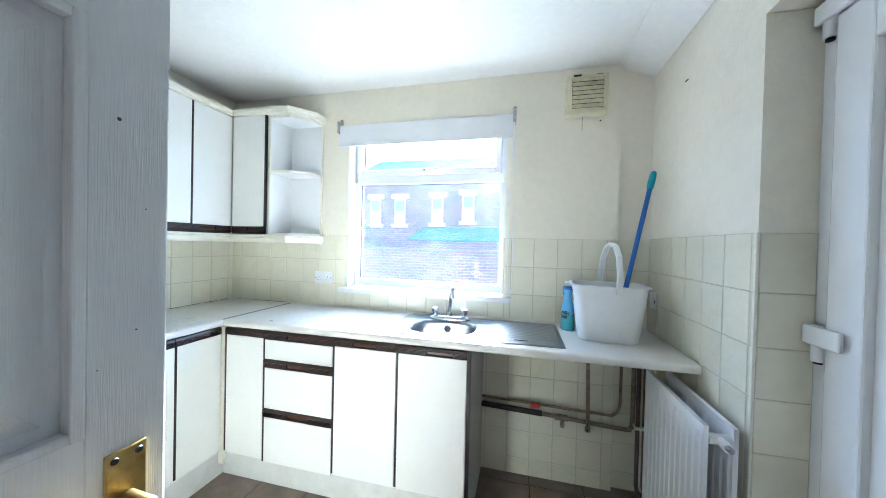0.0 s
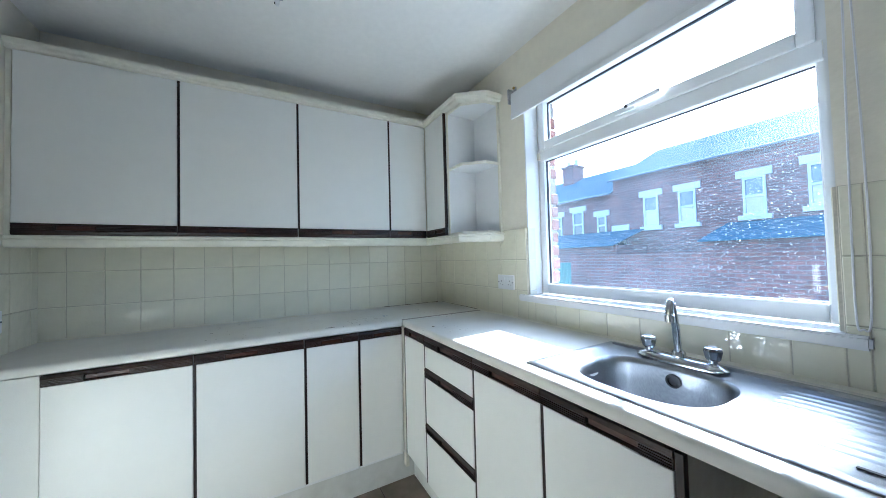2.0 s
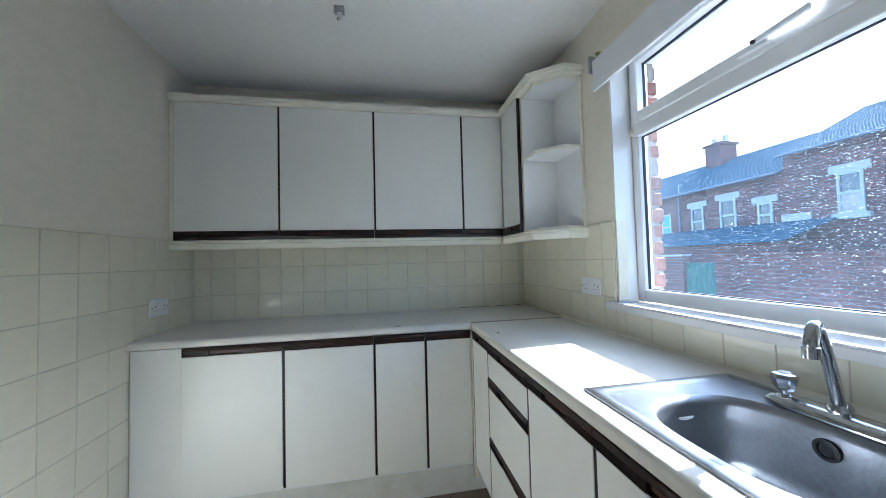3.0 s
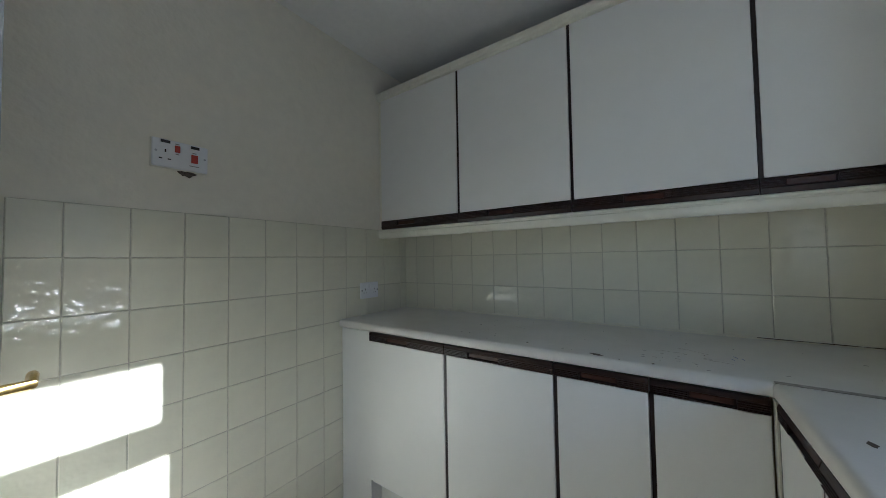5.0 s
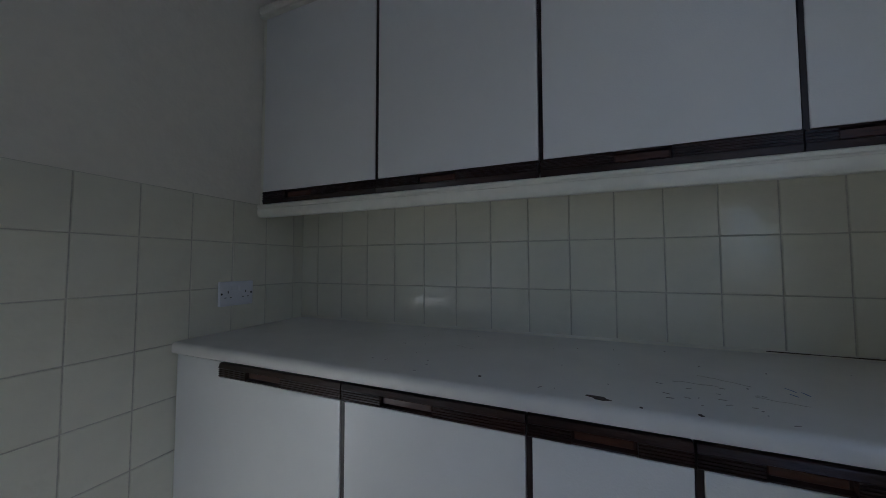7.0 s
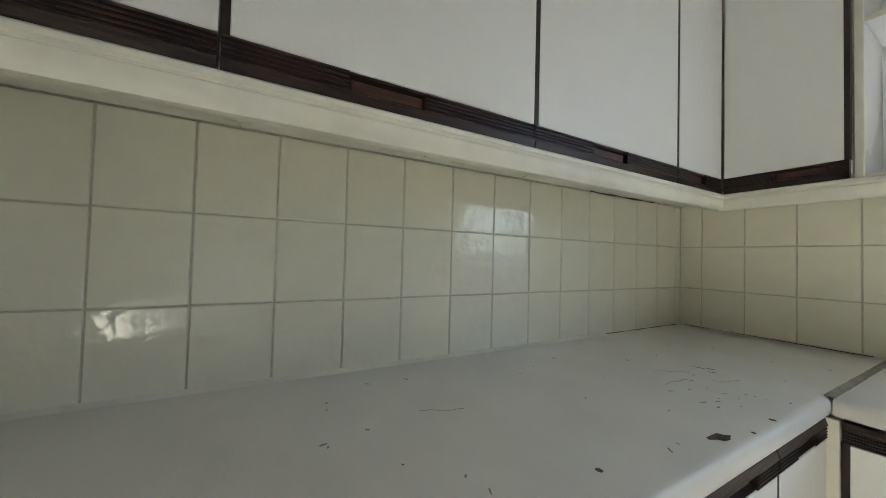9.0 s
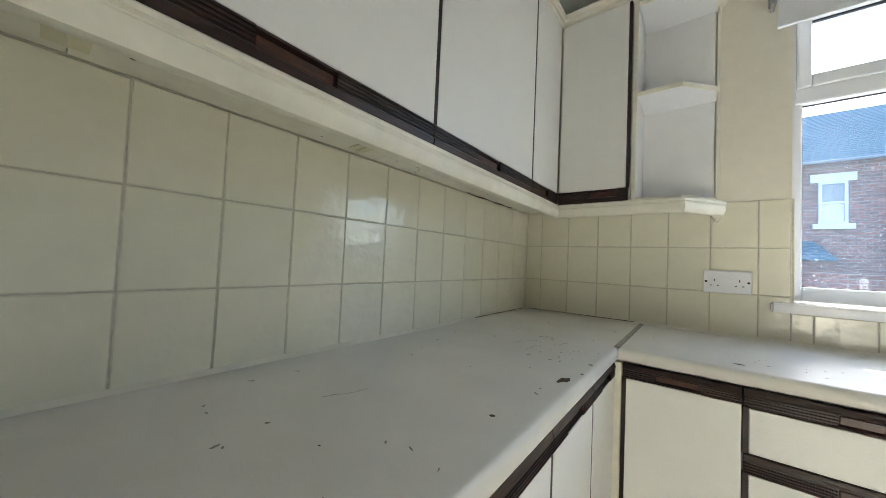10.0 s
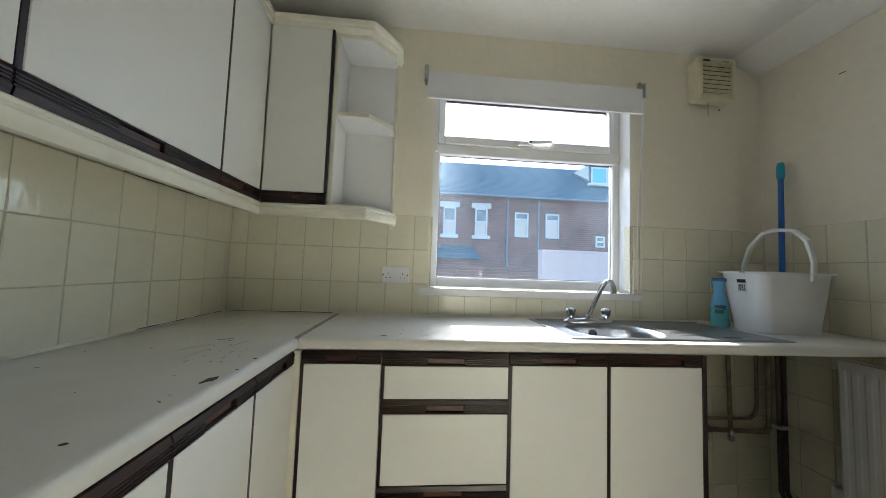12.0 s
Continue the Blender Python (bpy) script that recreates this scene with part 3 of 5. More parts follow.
def door_set(parent, x0, x1, z0, z1, strip_top, grip_at=0.5, strip_h=0.040, name="door", grip_w=0.13, edge_left=True, edge_right=False, leaf=M_DOOR):
    """A white leaf with a dark grip strip along one edge and dark edging on its sides. Local front plane y=0."""
    e = 0.011
    zl0, zl1 = (z0, z1 - strip_h) if strip_top else (z0 + strip_h, z1)
    d = part(name, box(x0 + (e if edge_left else 0.002), x1 - (e if edge_right else 0.002), -0.018, 0, zl0 + 0.001, zl1 - 0.001, 0.0015, 1), leaf, parent)
    hs = handle_strip(x1 - x0 - 0.004, strip_h, grip_at, min(grip_w, (x1 - x0) * 0.4))
    if not strip_top:
        hs.transform(Matrix.Translation((0, 0, strip_h)) @ Matrix.Diagonal((1, 1, -1, 1)))
    moved(hs, pose(x0 + 0.002, -0.002, zl1 if strip_top else z0))
    strip = part("handle_strip", hs, M_WOOD, d, "dark grooved wooden grip strip")
    w = x1 - x0 - 0.004
    half = min(grip_w, w * 0.4) / 2 if w * 0.4 < grip_w else grip_w / 2
    gx0, gx1 = max(w * grip_at - half, 0.012) + 0.004, min(w * grip_at + half, w - 0.012) - 0.004
    g0, g1 = (strip_h * 0.17, strip_h * 0.55) if strip_top else (strip_h * 0.45, strip_h * 0.83)
    zs = zl1 if strip_top else z0
    # thin reddish insert in the scoop, lighter than the strip round it
    part("finger_hold", box(x0 + 0.002 + gx0, x0 + 0.002 + gx1, -0.0100, -0.0068, zs + g0, zs + g1, 0.0015, 1), M_HOLD, strip, "lighter reddish brown strip set in the grip scoop")
    if edge_left:
        part("edge_strip", box(x0, x0 + e - 0.0005, -0.0165, 0, zl0, zl1), M_EDGE, d, "dark brown edging")
    if edge_right:
        part("edge_strip", box(x1 - e + 0.0005, x1, -0.0165, 0, zl0, zl1), M_EDGE, d, "dark brown edging")
    return d


BASE_Z0, BASE_Z1, BFX, BFY = 0.20, 0.899, 0.517, -0.539
WALL_Z0, WALL_Z1, WFX, WFY = 1.431, 2.214, 0.223, -0.223


def base_cabinet(at, w, depth, label, doors, grips=(0.5,), group="base units", drawers=None, edged=True, top=0.0):
    c = thing("base_cabinet", at, label, "cabinet", group)
    part("body", box(0.001, w - 0.001, 0.001, depth, BASE_Z0 - 0.02, BASE_Z1 - 0.002 - top), M_CARC, c)
    if drawers:
        for z0, z1 in drawers:
            door_set(c, 0, w, z0, z1, True, grips[0], 0.045, "drawer", 0.13)
        return c
    for (x0, x1), g in zip(doors, grips):
        door_set(c, x0, x1, BASE_Z0, BASE_Z1, True, g, edge_left=edged)
    return c


# west run, north along the wall
def west(y, x=BFX):
    return pose(x, y, 0, 0, 0, 90)


def north(x, y=BFY):
    return pose(x, y, 0)


white_unit = "white laminate base unit with dark wooden grip strip"
base_cabinet(west(-1.958), 0.442, 0.50, white_unit + " by filler panel", [(0, 0.442)], (0.40,), edged=False)
base_cabinet(west(-1.516), 0.438, 0.50, white_unit, [(0, 0.438)], (0.40,))
base_cabinet(west(-1.078), 0.266, 0.50, "narrow " + white_unit, [(0, 0.266)], (0.5,))
base_cabinet(west(-0.812), 0.249, 0.50, "narrow " + white_unit + " in corner", [(0, 0.249)], (0.55,))
base_cabinet(north(0.552), 0.256, 0.50, "narrow " + white_unit + " by post", [(0, 0.256)], (0.5,))
base_cabinet(north(0.808), 0.424, 0.50, "white laminate drawer unit with three dark wooden grip strips", None, (0.5,),
             drawers=[(0.748, BASE_Z1), (0.478, 0.746), (BASE_Z0 - 0.015, 0.476)])
base_cabinet(north(1.232), 0.347, 0.42, white_unit + " beside drawers", [(0, 0.347)], (0.5,))
c = base_cabinet(north(1.579), 0.349, 0.42, white_unit + " under the sink", [(0, 0.349)], (0.62,), top=0.20)
ep = part("end_panel", box(0.350, 0.366, 0, 0.517, 0.0, BASE_Z1, 0.001), M_GREY, c, "grey-brown side panel")
part("screw_hole", moved(lathe([(0.006, 0), (0.004, 0.0012)], 10), pose(0.366, 0.43, 0.76, 0, 90, 0)), M_SHADOWHOLE, ep, "dark screw hole")
part("edge_strip", box(0.350, 0.366, -0.018, -0.001, 0.12, BASE_Z1, 0.001), M_EDGE, ep, "dark brown edging")
solid("filler_panel", box(0.018, BFX + 0.008, SOUTH + 0.012, -1.961, 0.0, BASE_Z1, 0.002), M_DOOR, "plain white filler panel between units and wall", "panel")
solid("corner_post", box(BFX + 0.002, 0.551, -0.560, BFY - 0.001, 0.12, BASE_Z1, 0.002), M_TRIM, "cream post in the inner corner of the base units", "post")
solid("plinth", box(0.415, 0.460, -1.960, -0.46, 0, 0.176, 0.002), M_PLINTH, "scuffed white plinth board under the base units", "plinth", group="plinths")
solid("plinth", box(0.462, 1.927, -0.475, -0.435, 0, 0.176, 0.002), M_PLINTH, "scuffed white plinth board under the base units", "plinth", group="plinths")

# wall units
white_wall = "white laminate wall cupboard with dark wooden grip strip"


def wall_cabinet(at, w, label, doors, grips=(0.5,), edged=True, depth=0.215):
    c = thing("wall_cabinet", at, label, "cupboard", "wall units")
    part("body", box(0.001, w - 0.001, 0.001, depth, WALL_Z0 + 0.017, WALL_Z1 - 0.002), M_CARC, c)
    for (x0, x1), g in zip(doors, grips):
        door_set(c, x0, x1, WALL_Z0, WALL_Z1, False, g, 0.050, edge_left=edged)
    return c


wall_cabinet(pose(WFX, -2.164, 0, 0, 0, 90), 0.544, white_wall + " by end wall", [(0, 0.544)], (0.35,), edged=False)
wall_cabinet(pose(WFX, -1.620, 0, 0, 0, 90), 0.548, white_wall, [(0, 0.548)], (0.42,))
wall_cabinet(pose(WFX, -1.072, 0, 0, 0, 90), 0.558, white_wall, [(0, 0.558)], (0.45,))
wall_cabinet(pose(WFX, -0.514, 0, 0, 0, 90), 0.272, "narrow " + white_wall + " in corner", [(0, 0.272)], (0.4,))
cw = thing("wall_cabinet", pose(0.244, WFY, 0), "narrow " + white_wall + " beside shelves", "cupboard", "wall units")
part("body", box(0.001, 0.266, 0.001, 0.213, WALL_Z0 + 0.017, WALL_Z1 - 0.002), M_CARC, cw)
door_set(cw, 0, 0.266, WALL_Z0, WALL_Z1, False, 0.66, 0.050, edge_left=False, edge_right=True)
solid("end_strip", box(0.012, WFX + 0.012, -2.1835, -2.166, WALL_Z0 - 0.01, WALL_Z1, 0.001), M_TRIM, "cream end strip closing the wall cupboards", "trim")

# open end shelves
shelf = thing("corner_shelf_unit", pose(0, 0, 0), "white open end shelf unit with angled front", "shelf unit")


def shelf_poly(ins=0.0):
    return [(0.529, -0.008), (0.529, -0.221 + ins), (0.672 - ins * 0.4, -0.221 + ins), (0.776 - ins, -0.108 + ins * 0.4), (0.776 - ins, -0.008)]


def slab(poly, z0, z1, bevel=0.003):
    bm = loft([[(x, y, z) for x, y in poly] for z in (z0, z1)])
    bmesh.ops.bevel(bm, geom=[e for e in bm.edges], offset=bevel, segments=2, affect="EDGES")
    return bm


part("side_panel", box(0.513, 0.528, -0.214, -0.006, WALL_Z0 - 0.01, WALL_Z1, 0.001), M_CARC, shelf)
part("front_edge", box(0.5125, 0.5295, -0.2225, -0.2145, WALL_Z0 - 0.01, WALL_Z1, 0.002), M_TRIM, shelf)
part("back_panel", box(0.529, 0.765, -0.016, -0.006, WALL_Z0, WALL_Z1), M_CARC, shelf)
part("right_strip", box(0.769, 0.781, -0.022, -0.004, WALL_Z0 - 0.065, WALL_Z1, 0.003), M_TRIM, shelf)
for z in (WALL_Z0 - 0.004, 1.838, WALL_Z1 - 0.016):
    s = part("shelf", slab(shelf_poly(0.006), z, z + 0.015), M_CARC, shelf)
    part("lipping", sweep([(0.0, 0), (0.0, 0.016), (-0.007, 0.016), (-0.007, 0)], [(p[0], p[1]) for p in shelf_poly(0.004)[1:]]), M_TRIM, s, at=pose(0, 0, z - 0.0005))
for z in (1.50, 2.14):
    part("screw_cap", moved(lathe([(0.007, 0), (0.006, 0.002)], 12), pose(0.529, -0.195, z, 0, 90, 0)), M_CARC, shelf)

# pelmet and cornice run round the wall units
run = [(WFX + 0.022, SOUTH + 0.002), (WFX + 0.022, WFY - 0.022), (0.679, WFY - 0.022), (0.788, -0.108), (0.788, -0.002)]
pel = [(-0.008, 0.0), (-0.020, 0.0), (-0.027, 0.004), (-0.030, 0.012), (-0.030, 0.052), (0.004, 0.052), (0.010, 0.047), (0.010, 0.040), (0.005, 0.037), (0.005, 0.034), (0.008, 0.031), (0.008, 0.018), (0.005, 0.007), (-0.001, 0.001)]
pelmet = thing("pelmet", pose(0, 0, 1.377), "cream moulded pelmet mitred under the wall cupboards", "pelmet")
for length in mitred_runs(pel, run):
    part("moulding", length, M_TRIM, pelmet, smooth=True)
cor = [(-0.03, 0), (0.0, 0), (0.006, 0.004), (0.007, 0.014), (0.014, 0.020), (0.016, 0.030), (0.015, 0.040), (-0.03, 0.040)]
cornice = thing("cornice", pose(0, 0, 2.216), "cream moulded cornice mitred on top of the wall cupboards", "cornice")
for length in mitred_runs(cor, run):
    part("moulding", length, M_TRIM, cornice, smooth=True)
under = thing("cupboard_underside", pose(0, 0, 1.4385), "cream boards closing the wall cupboards from below", "board")
for x0, x1, y0, y1 in ((0.012, 0.222, -2.172, -1.612), (0.012, 0.222, -1.6105, -1.064), (0.012, 0.222, -1.0625, -0.506), (0.012, 0.222, -0.5045, -0.012), (0.2235, 0.51, -0.205, -0.012)):
    part("board", box(x0, x1, y0, y1, 0, 0.008), M_TRIM, under)
for y in (-1.613, -1.138):
    tape = thing("masking_tape", pose(0.10, y, 1.4365), "yellowed tape strips stuck under the wall cupboards", "tape", "tapes")
    for y0, y1 in ((-0.022, -0.001), (0.001, 0.022)):
        part("strip", box(-0.06, 0.06, y0, y1, 0, 0.0017), M_VENT, tape)

crack = loft([[(0.010 + 0.004 * math.sin(40 * y), y, 1.4362), (0.014 + 0.006 * math.sin(23 * y) ** 2, y, 1.4362), (0.014 + 0.006 * math.sin(23 * y) ** 2, y, 1.4384), (0.010 + 0.004 * math.sin(40 * y), y, 1.4384)] for y in [-0.60 + 0.02 * k for k in range(20)]])
solid("board_gap", crack, M_CHIP, "dark ragged gap between board and tiles", "gap")
# ---------- worktops ----------
def nose(depth):
    return [(-depth, 0), (-depth, -0.036), (-0.008, -0.036), (-0.002, -0.033), (0.0, -0.027), (0.0, -0.012), (-0.003, -0.005), (-0.009, -0.001), (-0.016, 0)]


NOSE = nose(0.080)
wt_w = thing("worktop", pose(0, 0, TOP), "worn off-white laminate worktop along the cupboards", "worktop", "worktops")
part("front_edge", sweep(NOSE, [(0.541, SOUTH + 0.010), (0.541, -0.5605)]), M_TOP, wt_w, smooth=True)
part("board", merge(box(0.008, 0.461, SOUTH + 0.010, -0.5605, -0.036, 0), box(0.008, 0.5345, -0.5605, -0.010, -0.036, 0)), M_TOP, wt_w)
wt_n = thing("worktop", pose(0, 0, TOP), "off-white laminate worktop with the sink let into it", "worktop", "worktops")
part("front_edge", sweep(NOSE, [(0.5425, -0.562), (EAST - 0.012, -0.562)]), M_TOP, wt_n, smooth=True)
wn_bm = bmesh.new()
for b in ((0.5425, 1.563, -0.482, -0.010), (1.938, EAST - 0.012, -0.482, -0.010), (1.563, 1.938, -0.122, -0.010)):
    box(b[0], b[1], b[2], b[3], -0.036, 0, bm=wn_bm)
part("board", wn_bm, M_TOP, wt_n)
solid("joint_strip", moved(box(-0.008, 0.008, -0.274, 0.272, 0, 0.0022, 0.0006), pose(0.538, -0.284, TOP + 0.0002)), M_JOIN, "dirty metal strip covering the worktop joint", "strip")
seal = [(0, 0), (0.010, 0), (0.0, 0.008)]
solid("sealant", sweep(seal, [(0.008, SOUTH + 0.01), (0.008, -0.010)]), M_TRIM, "yellowed sealant bead behind the worktop", "sealant", at=pose(0, 0, TOP + 0.0005), group="sealant")
solid("sealant", sweep(seal, [(0.020, -0.009), (EAST - 0.014, -0.009)]), M_TRIM, "yellowed sealant bead behind the worktop", "sealant", at=pose(0, 0, TOP + 0.0005), group="sealant")


grng = random.Random(31)
for pts in ([(0.0150 + grng.uniform(-0.0008, 0.0008), -0.50 + 0.035 * k, 0.0052) for k in range(14)], [(0.03 + 0.04 * k, -0.0150 + grng.uniform(-0.0008, 0.0008), 0.0052) for k in range(13)]):
    solid("sealant_gap", tube(pts, [grng.uniform(0.0006, 0.0017) for p in pts], 6), M_CHIP, "thin dark crack in the sealant behind the worktop", "gap", at=pose(0, 0, TOP + 0.0005), group="sealant cracks")


def scar(x, y, l, w, turn, m, label):
    rng = random.Random(int(x * 999 + y * 777))
    ring = [(l * math.cos(a) * rng.uniform(0.6, 1.1), w * math.sin(a) * rng.uniform(0.5, 1.2), 0) for a in [2 * math.pi * k / 11 for k in range(11)]]
    bm = loft([ring, [(a * 0.97, b * 0.97, 0.0006) for a, b, c in ring]])
    solid("worktop_chip", bm, m, label, "chip", at=pose(x, y, TOP + 0.0003, 0, 0, turn), group="chips in the worktop")


scar(0.510, -0.950, 0.022, 0.009, 75, M_CHIP, "chipped hole in the worktop surface")
scar(0.805, -0.500, 0.012, 0.007, 10, M_CHIP, "small burnt hole in the worktop surface")
scar(0.480, -1.185, 0.006, 0.004, 20, M_CHIP, "small pit in the worktop surface")
rng = random.Random(4)
for k in range(38):
    x, y = (rng.uniform(0.08, 0.50), rng.uniform(-1.6, -0.25)) if k < 34 else (rng.uniform(0.56, 0.95), rng.uniform(-0.48, -0.2))
    scar(x, y, rng.uniform(0.0015, 0.008), rng.uniform(0.0007, 0.0022), rng.uniform(0, 180), M_SCUFF if rng.random() < 0.93 else M_CHIP, "scuff mark on the worktop")

for x, y, l_, turn in ((0.335, -0.60, 0.014, 20), (0.352, -0.585, 0.012, 12), (0.365, -0.61, 0.010, 28)):
    scar(x, y, l_, 0.0011, turn, M_CAP, "blue pen scuff on the worktop")
scar(0.525, -0.800, 0.006, 0.005, 15, M_CHIP, "small dark pit on the worktop's front edge")
scar(0.528, -0.885, 0.004, 0.0028, 60, M_CHIP, "small dark pit on the worktop's front edge")
rng = random.Random(27)
for k in range(16):
    scar(rng.gauss(0.43, 0.05), rng.gauss(-0.74, 0.07), rng.uniform(0.002, 0.008), rng.uniform(0.0006, 0.0016), rng.uniform(60, 130), M_HAIR if k % 3 else M_SCUFF, "scuff mark on the worktop")
for k in range(12):
    scar(rng.gauss(0.90, 0.06), rng.gauss(-0.42, 0.05), rng.uniform(0.002, 0.007), rng.uniform(0.0006, 0.0018), rng.uniform(0, 180), M_HAIR if k % 4 else M_SCUFF, "scuff mark on the worktop")
rng = random.Random(9)
for x, y, n_, way in ((0.30, -0.74, 9, 1), (0.36, -0.80, 8, 1), (0.27, -1.25, 8, -1), (0.40, -0.68, 7, 1)):
    a = rng.uniform(-0.4, 0.4)
    pts = [(0, 0)]
    for k in range(n_):
        a += rng.uniform(-0.6, 0.6)
        pts.append((pts[-1][0] + 0.010 * math.cos(a), pts[-1][1] + 0.010 * math.sin(a)))
    line = loft([[(px, py - w, 0), (px, py + w, 0), (px, py + w, 0.0005), (px, py - w, 0.0005)] for (px, py), w in zip(pts, [0.0002 + 0.00035 * rng.random() for p in pts])])
    solid("worktop_chip", line, M_HAIR, "hairline crack in the worktop laminate", "chip", at=pose(x, y, TOP + 0.0003, 0, 0, 90 * way + rng.uniform(-20, 20)), group="chips in the worktop")
rng = random.Random(14)
for k in range(26):
    x, y = rng.uniform(0.03, 0.21), rng.uniform(-1.9, -0.5)
    fl = loft([[(0.004 * math.cos(a) * rng.uniform(0.5, 1.3), 0.0018 * math.sin(a), 0) for a in [math.pi * q / 3 for q in range(6)]], [(0.003 * math.cos(a), 0.0014 * math.sin(a), -0.0005) for a in [math.pi * q / 3 for q in range(6)]]])
    solid("paint_fleck", fl, M_CHIP, "dark fleck under the wall cupboards", "fleck", at=pose(x, y, 1.4383, 0, 0, rng.uniform(0, 180)), group="flecks under the cupboards")

# ---------- sink ----------
sink = thing("kitchen_sink", pose(0, 0, TOP), "stainless steel sink with one bowl and a ribbed drainer", "sink")
SX0, SX1, SY0, SY1 = 1.475, 2.362, -0.508, -0.060
bx, by, bhx, bhy = 1.750, -0.308, 0.180, 0.150
ANGLES = sorted([2 * math.pi * k / 64 for k in range(64)] + [math.atan2(y - by, x - bx) % (2 * math.pi) for x in (SX0, SX1) for y in (SY0, SY1)])


def outline(ins, z):
    """Rectangle sampled by angle from the bowl's centre, so that rings match."""
    pts = []
    for a in ANGLES:
        c, s = math.cos(a), math.sin(a)
        tx = ((SX1 - ins - bx) / c if c > 0 else (SX0 + ins - bx) / c) if abs(c) > 1e-6 else 1e9
        ty = ((SY1 - ins - by) / s if s > 0 else (SY0 + ins - by) / s) if abs(s) > 1e-6 else 1e9
        t = min(tx, ty)
        pts.append((bx + c * t, by + s * t, z))
    return pts


def bowl(f, z):
    pts = []
    for a in ANGLES:
        c, s = math.cos(a), math.sin(a)
        r = (abs(c / bhx) ** 2.8 + abs(s / bhy) ** 2.8) ** (-1 / 2.8)
        pts.append((bx + c * r * f, by + s * r * f, z))
    return pts


rings = [outline(0, 0.0008), outline(0.001, 0.004), outline(0.006, 0.006), outline(0.020, 0.0055), outline(0.028, 0.0035), outline(0.034, 0.0012), bowl(1.10, 0.0012), bowl(1.03, 0.0002), bowl(0.985, -0.007),
         bowl(0.965, -0.02), bowl(0.95, -0.07), bowl(0.925, -0.135), bowl(0.89, -0.160), bowl(0.80, -0.177), bowl(0.66, -0.183), bowl(0.18, -0.187), bowl(0.10, -0.190)]
sb = loft(rings, cap_start=False, cap_end=True)
part("basin", sb, M_STEEL, sink, smooth=True)
for k in range(10):
    y = -0.395 + k * 0.030
    rib = []
    for x, h in ((1.985, 0.2), (2.0, 0.8), (2.03, 1.0), (2.28, 1.0), (2.318, 0.7), (2.332, 0.2)):
        rib.append([(x, y + dy, 0.0010 + z * h) for dy, z in ((-0.009, 0), (-0.006, 0.0012), (-0.0025, 0.0026), (0.0025, 0.0026), (0.006, 0.0012), (0.009, 0))])
    part("drainer_rib", loft(rib), M_STEEL, sink, smooth=True)
part("drain_slot", box(2.135, 2.200, -0.448, -0.440, 0.0025, 0.0048, 0.001), M_BLACK, sink, "dark slot in the drainer")
part("back_ledge", sweep([(0, 0.003), (0.004, 0.010), (0.016, 0.010), (0.02, 0.003)], [(1.50, -0.070), (2.345, -0.070)]), M_STEEL, sink)
ov = part("overflow", moved(lathe([(0.021, 0), (0.021, 0.004), (0.014, 0.005), (0.013, 0.001)], 24), pose(1.745, -0.1665, -0.045, 92, 0, 0)), M_BLACK, sink, "black overflow ring")
part("plug_hole", lathe([(0.033, -0.188), (0.033, -0.185), (0.024, -0.184), (0.022, -0.188)], 24, bx, by), M_CHROME, sink, smooth=True)

tap = thing("mixer_tap", pose(1.745, -0.128, TOP + 0.004), "chrome mixer tap with a leaning spout and two crystal-cut knobs", "tap")
part("base", loft([rounded(0, 0, z, hx, hy, 3.0, 40) for hx, hy, z in ((0.125, 0.030, 0), (0.125, 0.030, 0.006), (0.112, 0.024, 0.016), (0.09, 0.018, 0.020))]), M_CHROME, tap, smooth=True)
part("spout", tube([(0, 0, 0.02), (0.003, -0.009, 0.045), (0.015, -0.044, 0.118), (0.026, -0.080, 0.180), (0.033, -0.099, 0.200), (0.039, -0.118, 0.199), (0.043, -0.131, 0.178), (0.043, -0.132, 0.166)], 0.0105, 16, smooth_steps=6), M_CHROME, tap, smooth=True)
part("collar", lathe([(0.019, 0.016), (0.019, 0.032), (0.014, 0.04)], 20), M_CHROME, tap, smooth=True)
part("nozzle", moved(lathe([(0.0125, 0), (0.0125, 0.020), (0.010, 0.022)], 16), pose(0.043, -0.132, 0.148)), M_CHROME, tap, smooth=True)
for x in (-0.088, 0.088):
    k = part("knob", lathe([(0.015, 0.030), (0.019, 0.036), (0.024, 0.058), (0.021, 0.066), (0.012, 0.068)], 8, x, 0), M_CHROME, tap)
    part("stem", lathe([(0.017, 0.010), (0.016, 0.018), (0.011, 0.022), (0.011, 0.031)], 16, x, 0), M_CHROME, k, smooth=True)
    part("cap", lathe([(0.011, 0.0682), (0.010, 0.070)], 16, x, 0), M_PLASTIC, k)


# ---------- sockets ----------
def double_socket(at, label, w=0.136, h=0.084):
    s = thing("double_socket", at, label, "socket", "sockets")
    part("plate", box(-w / 2, w / 2, -0.011, 0, -h / 2, h / 2, 0.003), M_PLASTIC, s)
    for sx in (-1, 1):
        cx = sx * w * 0.26
        for dx, dz, ww, hh in ((0, 0.006, 0.003, 0.009), (-0.010, -0.014, 0.006, 0.003), (0.010, -0.014, 0.006, 0.003)):
            part("pin_hole", box(cx + dx - ww / 2, cx + dx + ww / 2, -0.0118, -0.0105, dz - hh / 2, dz + hh / 2), M_SHADOWHOLE, s)
        part("rocker", box(sx * 0.014 - 0.0085, sx * 0.014 + 0.0085, -0.0145, -0.0105, 0.010, 0.030, 0.001), M_PLASTIC, s)
        part("screw", moved(lathe([(0.004, 0), (0.003, 0.0012)], 10), pose(sx * w * 0.44, -0.011, 0, 90, 0, 0)), M_SHADOWHOLE, s)
    return s


